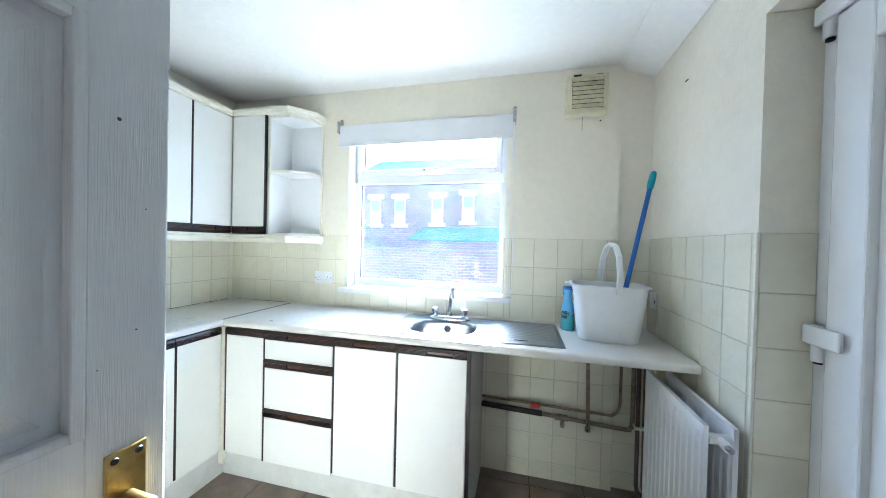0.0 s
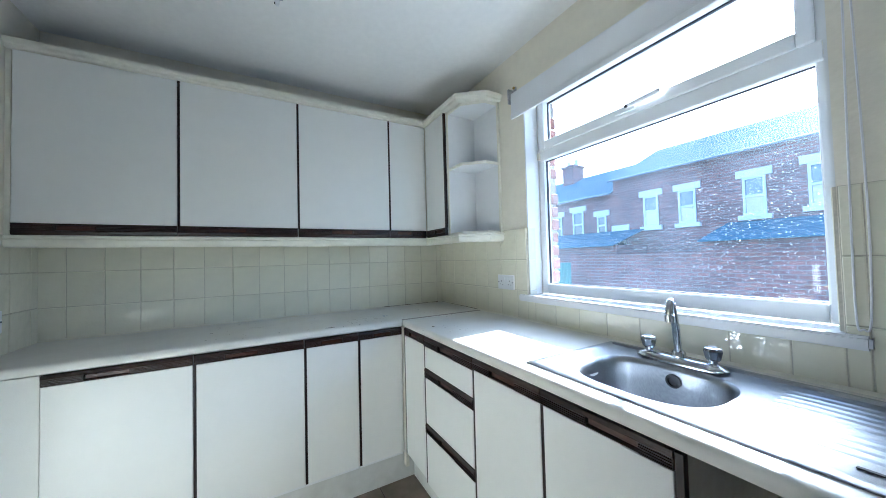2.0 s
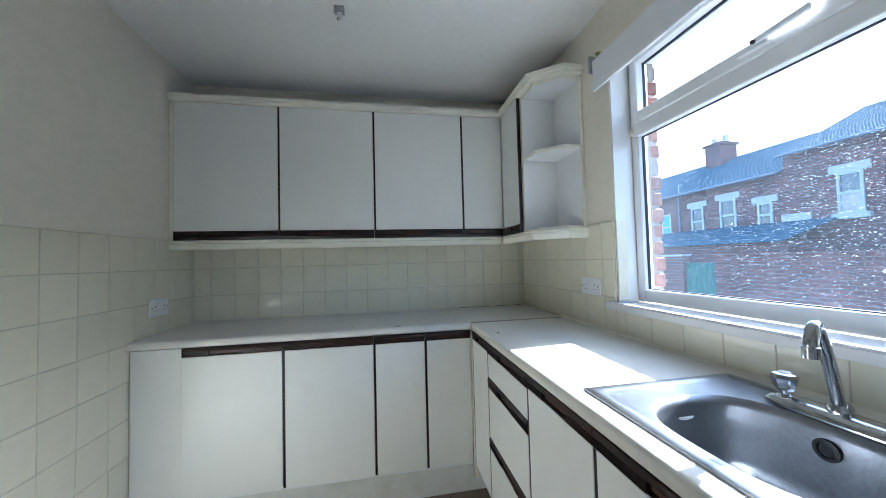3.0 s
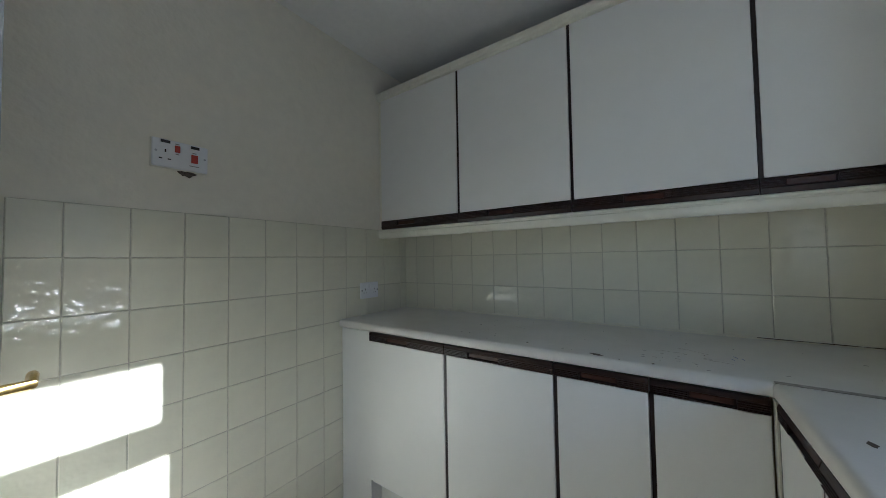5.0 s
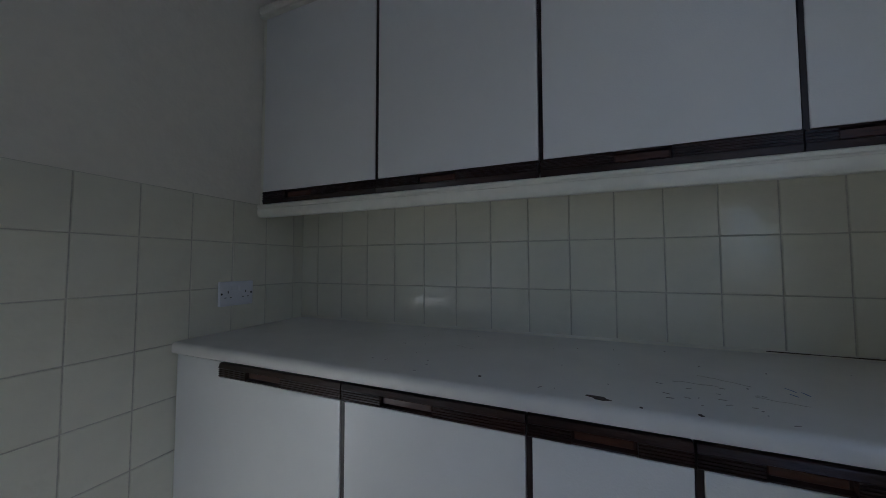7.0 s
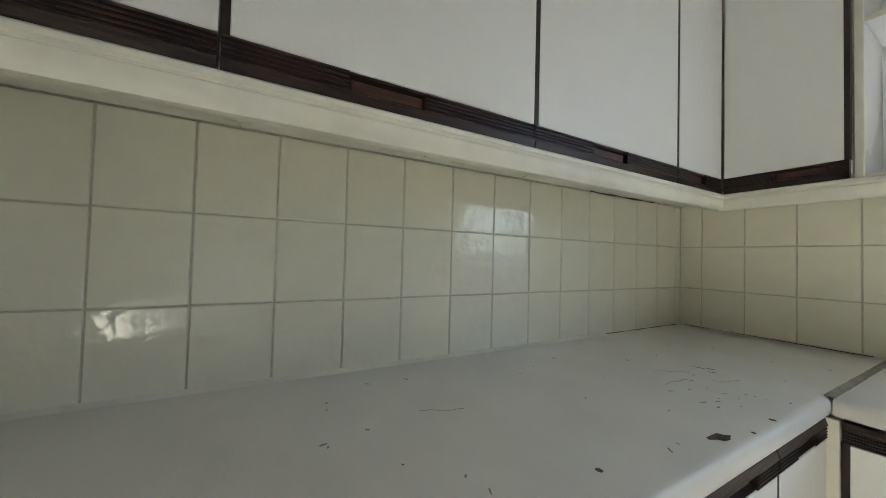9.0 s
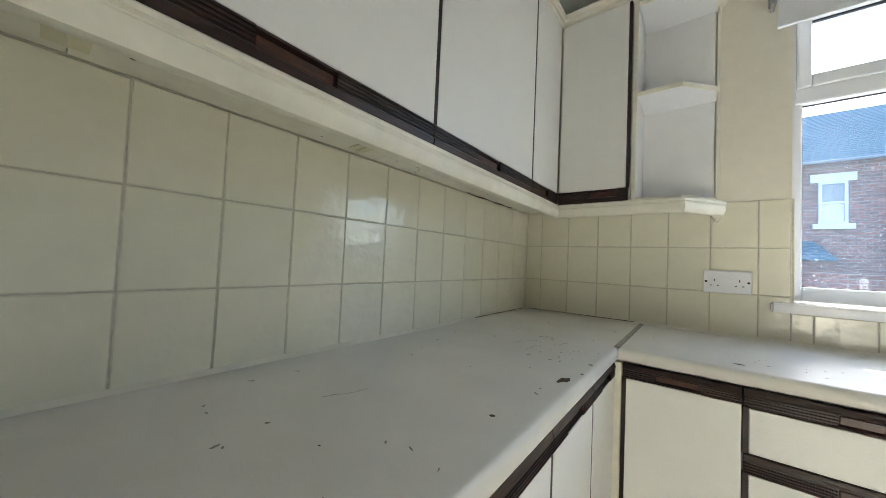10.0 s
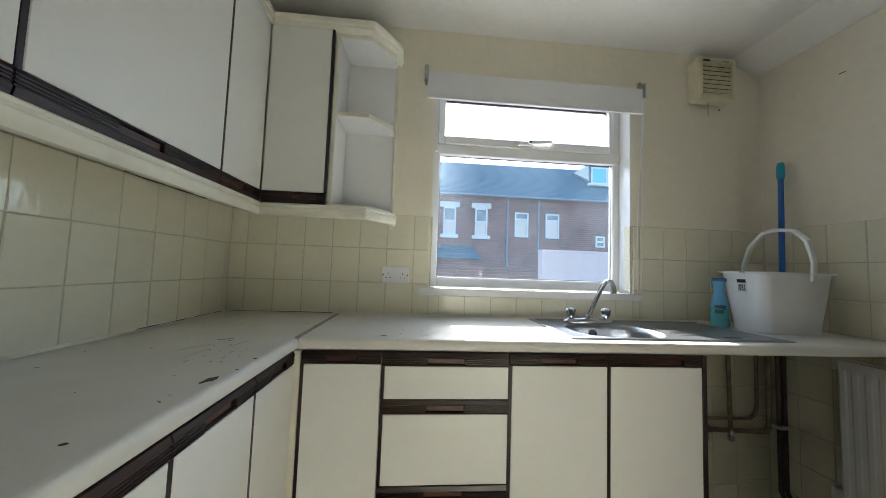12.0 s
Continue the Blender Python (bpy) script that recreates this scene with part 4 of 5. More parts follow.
double_socket(pose(0.806, -0.0085, 1.138), "white double socket on the tiles beside the window")
double_socket(pose(0.337, SOUTH + 0.0085, 1.078, 0, 0, 180), "white double socket on the tiles above the worktop", 0.13, 0.09)
sp = thing("fused_spur", pose(EAST - 0.0085, -0.085, 1.12, 0, 0, -90), "small white switched spur on the tiles", "socket")
part("plate", box(-0.042, 0.042, -0.011, 0, -0.043, 0.043, 0.003), M_PLASTIC, sp)
part("rocker", box(-0.012, 0.012, -0.0145, -0.0105, -0.004, 0.020, 0.001), M_PLASTIC, sp)
part("indicator", box(0.018, 0.026, -0.0125, -0.0105, -0.012, 0.004), M_SHADOWHOLE, sp)

cook = thing("cooker_switch", pose(1.216, SOUTH, 1.630, 0, 0, 180), "white cooker control unit with red rockers above broken plaster", "switch")
part("back_box", box(-0.082, 0.082, -0.010, 0, -0.050, 0.050, 0.001), M_TRIM, cook)
part("plate", box(-0.080, 0.080, -0.020, -0.0095, -0.048, 0.048, 0.003), M_PLASTIC, cook)
for x, z, w, h, m in ((-0.012, 0.020, 0.015, 0.024, M_RED), (0.038, -0.004, 0.020, 0.030, M_RED)):
    part("rocker", box(x - w / 2, x + w / 2, -0.025, -0.0195, z - h / 2, z + h / 2, 0.0015), m, cook, "red rocker switch")
for x, z in ((-0.045, 0.040), (0.040, 0.038)):
    part("indicator", box(x - 0.013, x + 0.013, -0.0215, -0.0195, z - 0.005, z + 0.005), M_BLACK, cook)
for x, z, w, h in ((-0.045, 0.008, 0.004, 0.010), (-0.058, -0.020, 0.009, 0.004), (-0.034, -0.020, 0.009, 0.004)):
    part("pin_hole", box(x - w / 2, x + w / 2, -0.0208, -0.0195, z - h / 2, z + h / 2), M_SHADOWHOLE, cook)
for x, z in ((0.070, 0.002), (-0.070, 0.004)):
    part("screw", moved(lathe([(0.004, 0), (0.003, 0.0012)], 10), pose(x, -0.0198, z, 90, 0, 0)), M_METAL, cook)
for x, z, w in ((0.038, -0.030, 0.030), (0.038, 0.018, 0.012), (-0.012, 0.038, 0.012), (-0.012, 0.002, 0.010)):
    part("lettering", box(x - w / 2, x + w / 2, -0.0204, -0.0195, z - 0.0015, z + 0.0015), M_SCUFF, cook)
scar_ring = [(0.026 * math.cos(a) * (1 + 0.3 * math.sin(3 * a)), 0.011 * math.sin(a) * (1 + 0.3 * math.cos(5 * a))) for a in [2 * math.pi * k / 14 for k in range(14)]]
part("broken_plaster", moved(loft([[(x, -0.002, z) for x, z in scar_ring], [(x * 0.8, -0.006, z * 0.8) for x, z in scar_ring]]), pose(0.022, 0, -0.058)), M_CHIP, cook, "dark broken plaster hole")

# ---------- ceiling light fitting without its lamp ----------
fit_ = thing("light_fitting", pose(0.78, -1.19, CEIL), "bare metal ceiling light bracket with its lamp removed", "light fitting")
part("bracket", box(-0.012, 0.012, -0.022, 0.022, -0.030, 0, 0.002), M_METAL, fit_)
part("clip", merge(box(-0.012, 0.012, -0.010, 0.010, -0.052, -0.030, 0.003), moved(lathe([(0.010, -0.006), (0.010, 0.006)], 16), pose(0, 0, -0.056, 90, 0, 0))), M_PLASTIC, fit_)
part("screw", moved(lathe([(0.005, 0), (0.004, 0.004)], 10), pose(0, -0.007, -0.056, 90, 0, 0)), M_BLACK, fit_)

# ---------- bucket, mop and bottle on the worktop ----------
bucket = thing("mop_bucket", pose(2.582, -0.252, TOP, 0, 0, -5), "white plastic mop bucket with a raised carrying handle", "bucket")
H = 0.273
prof = [(0.130, 0.092, 0), (0.134, 0.096, 0.005), (0.157, 0.113, 0.19), (0.164, 0.119, H - 0.012), (0.166, 0.121, H - 0.008), (0.175, 0.130, H - 0.007), (0.177, 0.132, H - 0.002), (0.175, 0.130, H),
        (0.164, 0.118, H), (0.160, 0.114, H - 0.03), (0.151, 0.106, 0.16), (0.128, 0.090, 0.012)]


def tub_ring(z, hx, hy):
    """Rectangle with broad chamfered corners."""
    c, e = 0.052, 0.007
    pts = []
    for sx, sy in ((1, -1), (1, 1), (-1, 1), (-1, -1)):
        cx = c * 0.8
        a, b = (sx * (hx - cx), sy * hy), (sx * hx, sy * (hy - c))
        if sx * sy > 0:
            a, b = b, a
        for k in range(5):
            f = k / 4
            bulge = e * 4 * f * (1 - f)
            pts.append((a[0] + (b[0] - a[0]) * f + sx * bulge, a[1] + (b[1] - a[1]) * f + sy * bulge, z))
    return pts


part("tub", loft([tub_ring(z, hx, hy) for hx, hy, z in prof]), M_BUCKET, bucket, smooth=True)
part("pouring_lip", loft([[(-0.17 - d, y, H - 0.010 + t) for y, t in ((-0.045, 0), (0.045, 0), (0.045, 0.009), (-0.045, 0.009))] for d in (0.0, 0.030)]), M_BUCKET, bucket)
arch = [(-0.138, H - 0.035), (-0.145, H + 0.045), (-0.124, H + 0.140), (-0.077, H + 0.190), (-0.012, H + 0.200), (0.042, H + 0.186), (0.102, H + 0.122), (0.132, H + 0.030), (0.134, H - 0.02)]
strap = []
for k, (y, z) in enumerate(arch):
    a, b = arch[max(k - 1, 0)], arch[min(k + 1, len(arch) - 1)]
    d = Vector((b[0] - a[0], b[1] - a[1])).normalized()
    w = 0.0085 if 1 < k < 7 else 0.0065
    strap.append([(x, y - d.y * o * w, z + d.x * o * w) for x, o in ((-0.013, -0.6), (-0.009, -1), (0.009, -1), (0.013, -0.6), (0.013, 0.6), (0.009, 1), (-0.009, 1), (-0.013, 0.6))])
part("handle", moved(loft(strap), pose(0.006, 0, 0, 0, 0, 10)), M_BUCKET, bucket)
slant = math.degrees(math.atan2(0.156 - 0.128, H))
lab = part("label", box(-0.024, 0.024, -0.0012, 0.0004, -0.034, 0.034), M_LABEL, bucket, "white price label", at=pose(-0.1590, -0.012, 0.205, slant, 0, -90))
part("print_bar", box(-0.022, 0.022, -0.002, -0.001, 0.016, 0.032), M_BLACK, lab)
for k in range(9):
    x = -0.018 + k * 0.004
    part("print_bar", box(x, x + (0.0024 if k % 3 else 0.0012), -0.002, -0.001, -0.022, 0.008), M_BLACK, lab)
mop = thing("mop", pose(2.62, -0.255, TOP + 0.02), "blue mop handle standing in the bucket against the wall", "mop")
tip = Vector((2.826, -0.100, 1.806)) - Vector((2.62, -0.255, TOP + 0.02))
part("shaft", tube([(0, 0, 0), tuple(tip * 0.90)], 0.0118, 16), M_MOP, mop, smooth=True)
part("grip", tube([tuple(tip * f) for f in (0.885, 0.90, 0.93, 0.97, 0.993, 1.0)], [0.0135, 0.0165, 0.0175, 0.0165, 0.013, 0.004], 16), M_TEAL, mop, "teal hanging grip", smooth=True)
bottle = thing("spray_bottle", pose(2.412, -0.146, TOP, 0, 0, -45), "sky blue spray bottle half full of teal liquid, black handwriting", "bottle")
part("liquid", loft([rounded(0, 0, z, rx, ry * 0.8, 2.8, 32) for rx, ry, z in ((0.032, 0.026, 0), (0.037, 0.031, 0.006), (0.036, 0.030, 0.092))]), M_LIQUID, bottle, "teal liquid in the lower half", smooth=True)
part("body", loft([rounded(0, 0, z, rx, ry * 0.8, 2.6, 32) for rx, ry, z in ((0.036, 0.030, 0.0922), (0.035, 0.029, 0.110), (0.029, 0.025, 0.140), (0.021, 0.019, 0.168), (0.018, 0.018, 0.182), (0.020, 0.019, 0.205), (0.026, 0.022, 0.222))]), M_BOTTLE, bottle, smooth=True)
part("cap", loft([rounded(0, 0, z, rx, ry * 0.8, 2.4, 32) for rx, ry, z in ((0.028, 0.024, 0.222), (0.031, 0.026, 0.225), (0.031, 0.026, 0.233), (0.024, 0.020, 0.239))]), M_CAP, bottle, smooth=True)
part("trigger", loft([[(x, y, z) for x, z in ((-0.034, 0.222), (-0.026, 0.222), (-0.022, 0.190), (-0.028, 0.188))] for y in (-0.006, 0.006)]), M_BOTTLE, bottle)
wr = random.Random(21)
for z, count in ((0.098, 6), (0.074, 5)):
    for k in range(count):
        a = radians(238 + 15 * k)
        ca, sa = math.cos(a), math.sin(a)
        r = (abs(ca / 0.0362) ** 2.8 + abs(sa / 0.0242) ** 2.8) ** (-1 / 2.8)
        for turn in (wr.uniform(-50, -5), wr.uniform(5, 70)):
            part("lettering", box(-0.0013, 0.0013, -0.0012, 0.0016, -0.009, 0.009), M_BLACK, bottle, at=pose(r * ca, r * sa, z + wr.uniform(-0.003, 0.003), 0, 0, math.degrees(a) + 90) @ pose(0, 0, 0, 0, turn, 0))

# ---------- radiator ----------
rad = thing("radiator", pose(0.030, 0.012, 0), "white double-panel radiator on the tiled wall", "radiator")


def rad_panel(x, y0, y1, z0, z1):
    pts = []
    n = 12
    w = (y1 - y0) / n
    rings_ = []
    for k in range(n):
        y = y0 + k * w
        rings_ += [(y, 0), (y + w * 0.30, 0), (y + w * 0.48, -0.003), (y + w * 0.82, -0.003)]
    rings_.append((y1, 0))
    bm = bmesh.new()
    front = [[bm.verts.new((x + d * s, y, z)) for y, d in rings_] for z, s in ((z0, 0), (z0 + 0.03, 0), (z0 + 0.05, 1), (z1 - 0.05, 1), (z1 - 0.03, 0), (z1, 0))]
    for a, b in zip(front, front[1:]):
        for i in range(len(a) - 1):
            bm.faces.new((a[i], a[i + 1], b[i + 1], b[i]))
    geo = bmesh.ops.extrude_face_region(bm, geom=bm.faces[:])
    bmesh.ops.translate(bm, verts=[v for v in geo["geom"] if isinstance(v, bmesh.types.BMVert)], vec=(0.014, 0, 0))
    return bm


RY0, RY1, RZ0, RZ1 = -0.865, -0.385, 0.16, 0.846
part("front_panel", rad_panel(2.695, RY0, RY1, RZ0, RZ1), M_RAD, rad)
part("back_panel", rad_panel(2.775, RY0, RY1, RZ0, RZ1), M_RAD, rad)
for y in (RY0 + 0.002, RY1 - 0.030):
    for z in (RZ1 - 0.045, RZ0 + 0.045):
        part("header", tube([(2.713, y + 0.014, z), (2.778, y + 0.014, z)], 0.017, 12), M_RAD, rad, smooth=True)
v = part("valve", tube([(2.745, RY0 + 0.016, RZ1 - 0.045), (2.745, RY0 - 0.034, RZ1 - 0.045)], 0.014, 16), M_PLASTIC, rad, smooth=True)
part("bleed_cap", tube([(2.745, RY0 - 0.034, RZ1 - 0.045), (2.745, RY0 - 0.048, RZ1 - 0.045)], 0.009, 12), M_METAL, v, smooth=True)
part("lower_valve", merge(tube([(2.745, RY1 + 0.004, RZ0 + 0.045), (2.745, RY1 + 0.045, RZ0 + 0.045), (2.745, RY1 + 0.05, 0.02)], 0.010, 12), lathe([(0.020, 0.23), (0.022, 0.24), (0.022, 0.28), (0.018, 0.29)], 16, 2.745, RY1 + 0.048)), M_PLASTIC, rad, smooth=True)
for y in (RY0 + 0.12, RY1 - 0.12):
    part("wall_bracket", box(2.787, EAST - 0.040, y - 0.02, y + 0.02, 0.25, 0.75, 0.002), M_RAD, rad)

# ---------- pipes under the worktop ----------
def pipe(name, pts, r, m, label, steps=0):
    return solid(name, tube(pts, r, 12, smooth_steps=steps), m, label, "pipe", group="pipes under the worktop", smooth=True)


pipe("water_pipe", [(1.945, -0.045, 0.47), (2.60, -0.045, 0.455), (2.68, -0.045, 0.46), (2.71, -0.045, 0.50), (2.715, -0.045, 0.60), (2.715, -0.045, 0.90)], 0.008, M_PIPE, "tarnished copper water pipe along the tiles", 4)
pipe("lagged_pipe", [(1.945, -0.050, 0.425), (2.30, -0.050, 0.412)], 0.016, M_LAG, "black lagged pipe along the tiles")
pipe("waste_pipe", [(2.302, -0.050, 0.412), (2.72, -0.050, 0.390), (2.765, -0.050, 0.40), (2.777, -0.050, 0.46), (2.777, -0.050, 0.90)], 0.012, M_PIPE, "tarnished copper pipe along the tiles", 4)
dp = thing("drop_pipe", pose(2.535, -0.062, 0), "copper drop pipe with a chrome valve under the worktop", "pipe", "pipes under the worktop")
part("pipe", tube([(0, 0, 0.90), (0.012, 0, 0.40)], 0.010, 12), M_PIPE, dp, smooth=True)
part("valve", lathe([(0.009, 0.35), (0.016, 0.356), (0.016, 0.376), (0.012, 0.380), (0.012, 0.405)], 14, 0.012, 0), M_CHROME, dp, smooth=True)
sv = thing("stop_valve", pose(2.26, -0.062, 0.462), "red stop valve handle on a pipe", "valve")
part("body", tube([(-0.03, 0.014, 0), (0.03, 0.014, -0.001)], 0.0145, 12), M_PIPE, sv, smooth=True)
part("handle", merge(box(-0.028, 0.020, -0.020, -0.008, -0.010, 0.016, 0.004), box(-0.006, 0.006, -0.010, 0.014, -0.006, 0.006)), M_RED, sv, "faded red lever")
dv = thing("drain_valve", pose(2.40, -0.052, 0.400), "small brass drain valve on a pipe", "valve")
part("body", merge(tube([(-0.03, 0, 0.008), (0.04, 0, 0.006)], 0.017, 12), lathe([(0.011, -0.045), (0.013, -0.03), (0.010, -0.01), (0.010, 0.0)], 12, 0.012, -0.006)), M_PIPE, dv, smooth=True)
for x in (2.792, 2.824):
    pipe("heating_pipe", [(x, -0.085, 0.90), (x, -0.085, 0.11), (x + 0.004, -0.105, 0.075), (x + 0.006, -0.16, 0.06), (x + 0.006, -0.335, 0.058 if x < 2.80 else 0.085)], 0.0105, M_PIPED, "brown painted heating pipe running to the floor")
solid("pipe_clip", box(2.775, 2.841, -0.104, -0.012, 0.420, 0.436, 0.003), M_TRIM, "pale pipe clip on the heating pipes", "clip")

# ---------- hall door, opened against the side ----------
door = thing("door_1", pose(1.604, SOUTH - 0.100, 0, 0, 0, 90), "white gloss panelled door standing open into the kitchen", "door", kind="structure")
DW, DH, DT = 0.638, 1.985, 0.036
# local x along the leaf from its hinges, its kitchen-side face towards -y
def raised_panel(x0, x1, z0, z1):
    bm = loft([[(x0 + i, y, z0 + i), (x1 - i, y, z0 + i), (x1 - i, y, z1 - i), (x0 + i, y, z1 - i)] for i, y in ((0.0, -DT + 0.026), (0.0005, -DT + 0.0165), (0.028, -DT + 0.016), (0.060, -DT + 0.004), (0.066, -DT + 0.003))])
    return bm


st = 0.095
leaf = part("leaf", box(0, st, -DT, 0, 0.005, DH, 0.003), M_GLOSS, door)
part("stile", box(DW - st, DW, -DT, 0, 0.005, DH, 0.003), M_GLOSS, door)
part("muntin", box(DW / 2 - 0.042, DW / 2 + 0.042, -DT + 0.001, -0.001, 0.24, DH - 0.11), M_GLOSS, door)
for z0, z1 in ((0.006, 0.24), (0.860, 1.140), (1.66, 1.74), (DH - 0.11, DH - 0.001)):
    part("rail", box(st - 0.001, DW - st + 0.001, -DT + 0.001, -0.001, z0, z1), M_GLOSS, door)
for x0, x1 in ((st, DW / 2 - 0.042), (DW / 2 + 0.042, DW - st)):
    for z0, z1 in ((0.24, 0.860), (1.140, 1.66), (1.74, DH - 0.11)):
        part("panel", merge(raised_panel(x0, x1, z0, z1), box(x0 + 0.001, x1 - 0.001, -DT + 0.027, -0.010, z0 + 0.001, z1 - 0.001)), M_GLOSS, door)
        mo = frame_bm(x0 - 0.001, x1 + 0.001, z0 - 0.001, z1 + 0.001, 0.014, -DT - 0.003, -DT + 0.018, bevel=0.003)
        part("moulding", mo, M_GLOSS, door)
hx = DW - 0.052
pl = part("handle_plate", box(hx - 0.024, hx + 0.024, -DT - 0.005, -DT, 0.925, 1.105, 0.002), M_BRASS, door, "aged brass handle plate")
part("screw", moved(lathe([(0.005, 0), (0.004, 0.002)], 12), pose(hx - 0.014, -DT - 0.005, 1.094, 90, 0, 0)), M_BLACK, pl)
part("screw", moved(lathe([(0.005, 0), (0.004, 0.002)], 12), pose(hx + 0.014, -DT - 0.005, 1.094, 90, 0, 0)), M_BLACK, pl)
for x, z, r in ((hx - 0.010, 1.545, 0.0026), (hx + 0.022, 1.43, 0.0011), (hx - 0.030, 1.22, 0.0010), (hx + 0.012, 1.262, 0.0013)):
    part("paint_chip", moved(lathe([(r, 0), (r * 0.8, 0.0007)], 9), pose(x, -DT, z, 90, 0, 0)), M_CHIP, door, "dark chip in the gloss paint")
part("lever", tube([(hx, -DT - 0.005, 1.035), (hx, -DT - 0.045, 1.035), (hx - 0.03, -DT - 0.055, 1.035), (hx - 0.10, -DT - 0.052, 1.031)], [0.011, 0.010, 0.010, 0.008], 14), M_BRASS, pl, smooth=True)
part("lever", tube([(hx, 0, 1.035), (hx, 0.04, 1.035), (hx - 0.10, 0.048, 1.031)], 0.009, 12), M_BRASS, door, smooth=True)

# ---------- back door in its reveal ----------
bd = thing("door_2", pose(3.010, D_Y1, 0), "white plastic back door with large white hinges, closed", "door", kind="structure")
DL = D_Y1 - D_Y0
bf = box(0, 0.07, -0.058, 0, 0, 2.12, 0.004)
box(0, 0.07, -DL, -DL + 0.058, 0, 2.12, 0.004, bm=bf)
box(0.001, 0.069, -DL + 0.057, -0.057, 2.06, 2.119, 0.004, bm=bf)
part("frame", bf, M_UPVC, bd)
bl = box(-0.018, 0.05, -0.165, -0.060, 0.03, 2.055, 0.006)
box(-0.018, 0.05, -DL + 0.060, -DL + 0.165, 0.03, 2.055, 0.006, bm=bl)
for z0, z1 in ((0.031, 0.20), (0.40, 0.50), (1.93, 2.054)):
    box(-0.017, 0.049, -DL + 0.164, -0.164, z0, z1, 0.004, bm=bl)
part("leaf", bl, M_UPVC, bd)
for z0, z1 in ((0.20, 0.40), (0.50, 1.93)):
    part("door_panel", box(0.006, 0.030, -DL + 0.166, -0.166, z0, z1), M_UPVC, bd)
part("threshold", box(0, 0.06, -DL + 0.06, -0.06, 0.0, 0.028, 0.003), M_METAL, bd)
for z in (0.35, 1.155, 2.08):
    hg = part("hinge", moved(box(-0.008, 0.008, -0.105, 0.010, -0.028, 0.028, 0.006, 3), pose(-0.030, -0.022, z)), M_UPVC, bd, "chunky white plastic hinge")
    part("knuckle", tube([(-0.014, -0.038, z - 0.075), (-0.014, -0.038, z + 0.03)], 0.016, 14), M_UPVC, hg, smooth=True)
    part("pin", tube([(-0.014, -0.038, z - 0.082), (-0.014, -0.038, z - 0.075)], 0.010, 12), M_BLACK, hg)
solid("wall_nail", moved(box(-0.012, 0.012, -0.004, 0.0, -0.0015, 0.0015), pose(EAST, -0.338, 2.16, 0, 0, -90)), M_BLACK, "thin dark nail mark in the plaster", "nail")

# ---------- outside ----------
ground_bm = box(-400, 400, WALL_T, 800, -0.55, -0.25)
solid("ground", ground_bm, M_YARD, "pale concrete yards and lane behind the houses", "ground", kind="structure")
own = thing("outer_brickwork", pose(0, WALL_T, 0), "weathered red brick edge of the house wall outside the window", "brickwork", kind="structure")
part("mortar", box(-0.25, WIN_X0 - 0.004, 0, 0.052, -0.25, 3.0), M_MORTAR, own)
part("mortar", box(WIN_X1 + 0.09, 3.08, 0, 0.052, -0.25, 3.0), M_MORTAR, own)
part("stone_sill", box(WIN_X0 - 0.05, WIN_X1 + 0.089, 0.001, 0.10, 0.95, 1.052, 0.004), M_STONE, own)
part("stone_lintel", box(WIN_X0 - 0.003, WIN_X1 + 0.089, 0.001, 0.055, WIN_Z1 + 0.001, 2.45), M_STONE, own)

FY = 10.0
terrace = thing("terrace_house", pose(0, FY, 0), "row of red brick terraced houses with blue-grey slate roofs", "house")
EAVE = 3.92
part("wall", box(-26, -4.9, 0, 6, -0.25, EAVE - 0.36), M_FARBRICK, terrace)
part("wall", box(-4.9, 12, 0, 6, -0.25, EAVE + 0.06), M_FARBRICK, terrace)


def roof(x0, x1, y0, z0, y1, z1, name="roof", parent=terrace, t=0.032, rows=30):
    """Slates laid in overlapping courses."""
    bm = bmesh.new()
    for k in range(rows):
        a, b = k / rows, (k + 1) / rows
        ya, yb, za, zb = y0 + (y1 - y0) * a, y0 + (y1 - y0) * b, z0 + (z1 - z0) * a, z0 + (z1 - z0) * b
        v = [bm.verts.new(p) for p in ((x0, ya, za + t), (x1, ya, za + t), (x1, yb, zb + t * 0.55), (x0, yb, zb + t * 0.55), (x0, ya, za), (x1, ya, za), (x1, yb, zb), (x0, yb, zb))]
        for f in ((0, 1, 2, 3), (0, 4, 5, 1), (4, 7, 6, 5), (0, 3, 7, 4), (1, 5, 6, 2)):
            bm.faces.new([v[i] for i in f])
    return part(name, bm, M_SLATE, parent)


for x0, x1, low, high in ((-26, -4.9, EAVE - 0.48, EAVE + 1.28), (-4.9, 1.2, EAVE - 0.04, EAVE + 1.62), (1.2, 12, EAVE - 0.04, EAVE + 2.30)):
    roof(x0, x1, -0.25, low, 3.2, high)
    roof(x0, x1, 6.65, low, 3.2, high)
    for xg in (x0 + 0.01, x1 - 0.26):
        part("gable", loft([[(x, 0.02, low + 0.06), (x, 3.2, high - 0.02), (x, 5.98, low + 0.06)] for x in (xg, xg + 0.25)]), M_FARBRICK, terrace)
dm = part("dormer", box(7.9, 9.5, 1.0, 3.0, EAVE + 0.62, EAVE + 1.85), M_SLATE, terrace, "slate-hung roof dormer")
for x in (8.0, 8.72):
    part("dormer_window", frame_bm(x, x + 0.7, EAVE + 1.02, EAVE + 1.72, 0.05, 0.96, 1.02, bevel=0), M_FARFRAME, dm)
    part("dormer_pane", box(x + 0.04, x + 0.66, 0.98, 0.998, EAVE + 1.06, EAVE + 1.68), M_BLUEB, dm)
part("dormer_sill", box(7.85, 9.55, 0.90, 1.0, EAVE + 0.93, EAVE + 1.01), M_FARFRAME, dm)
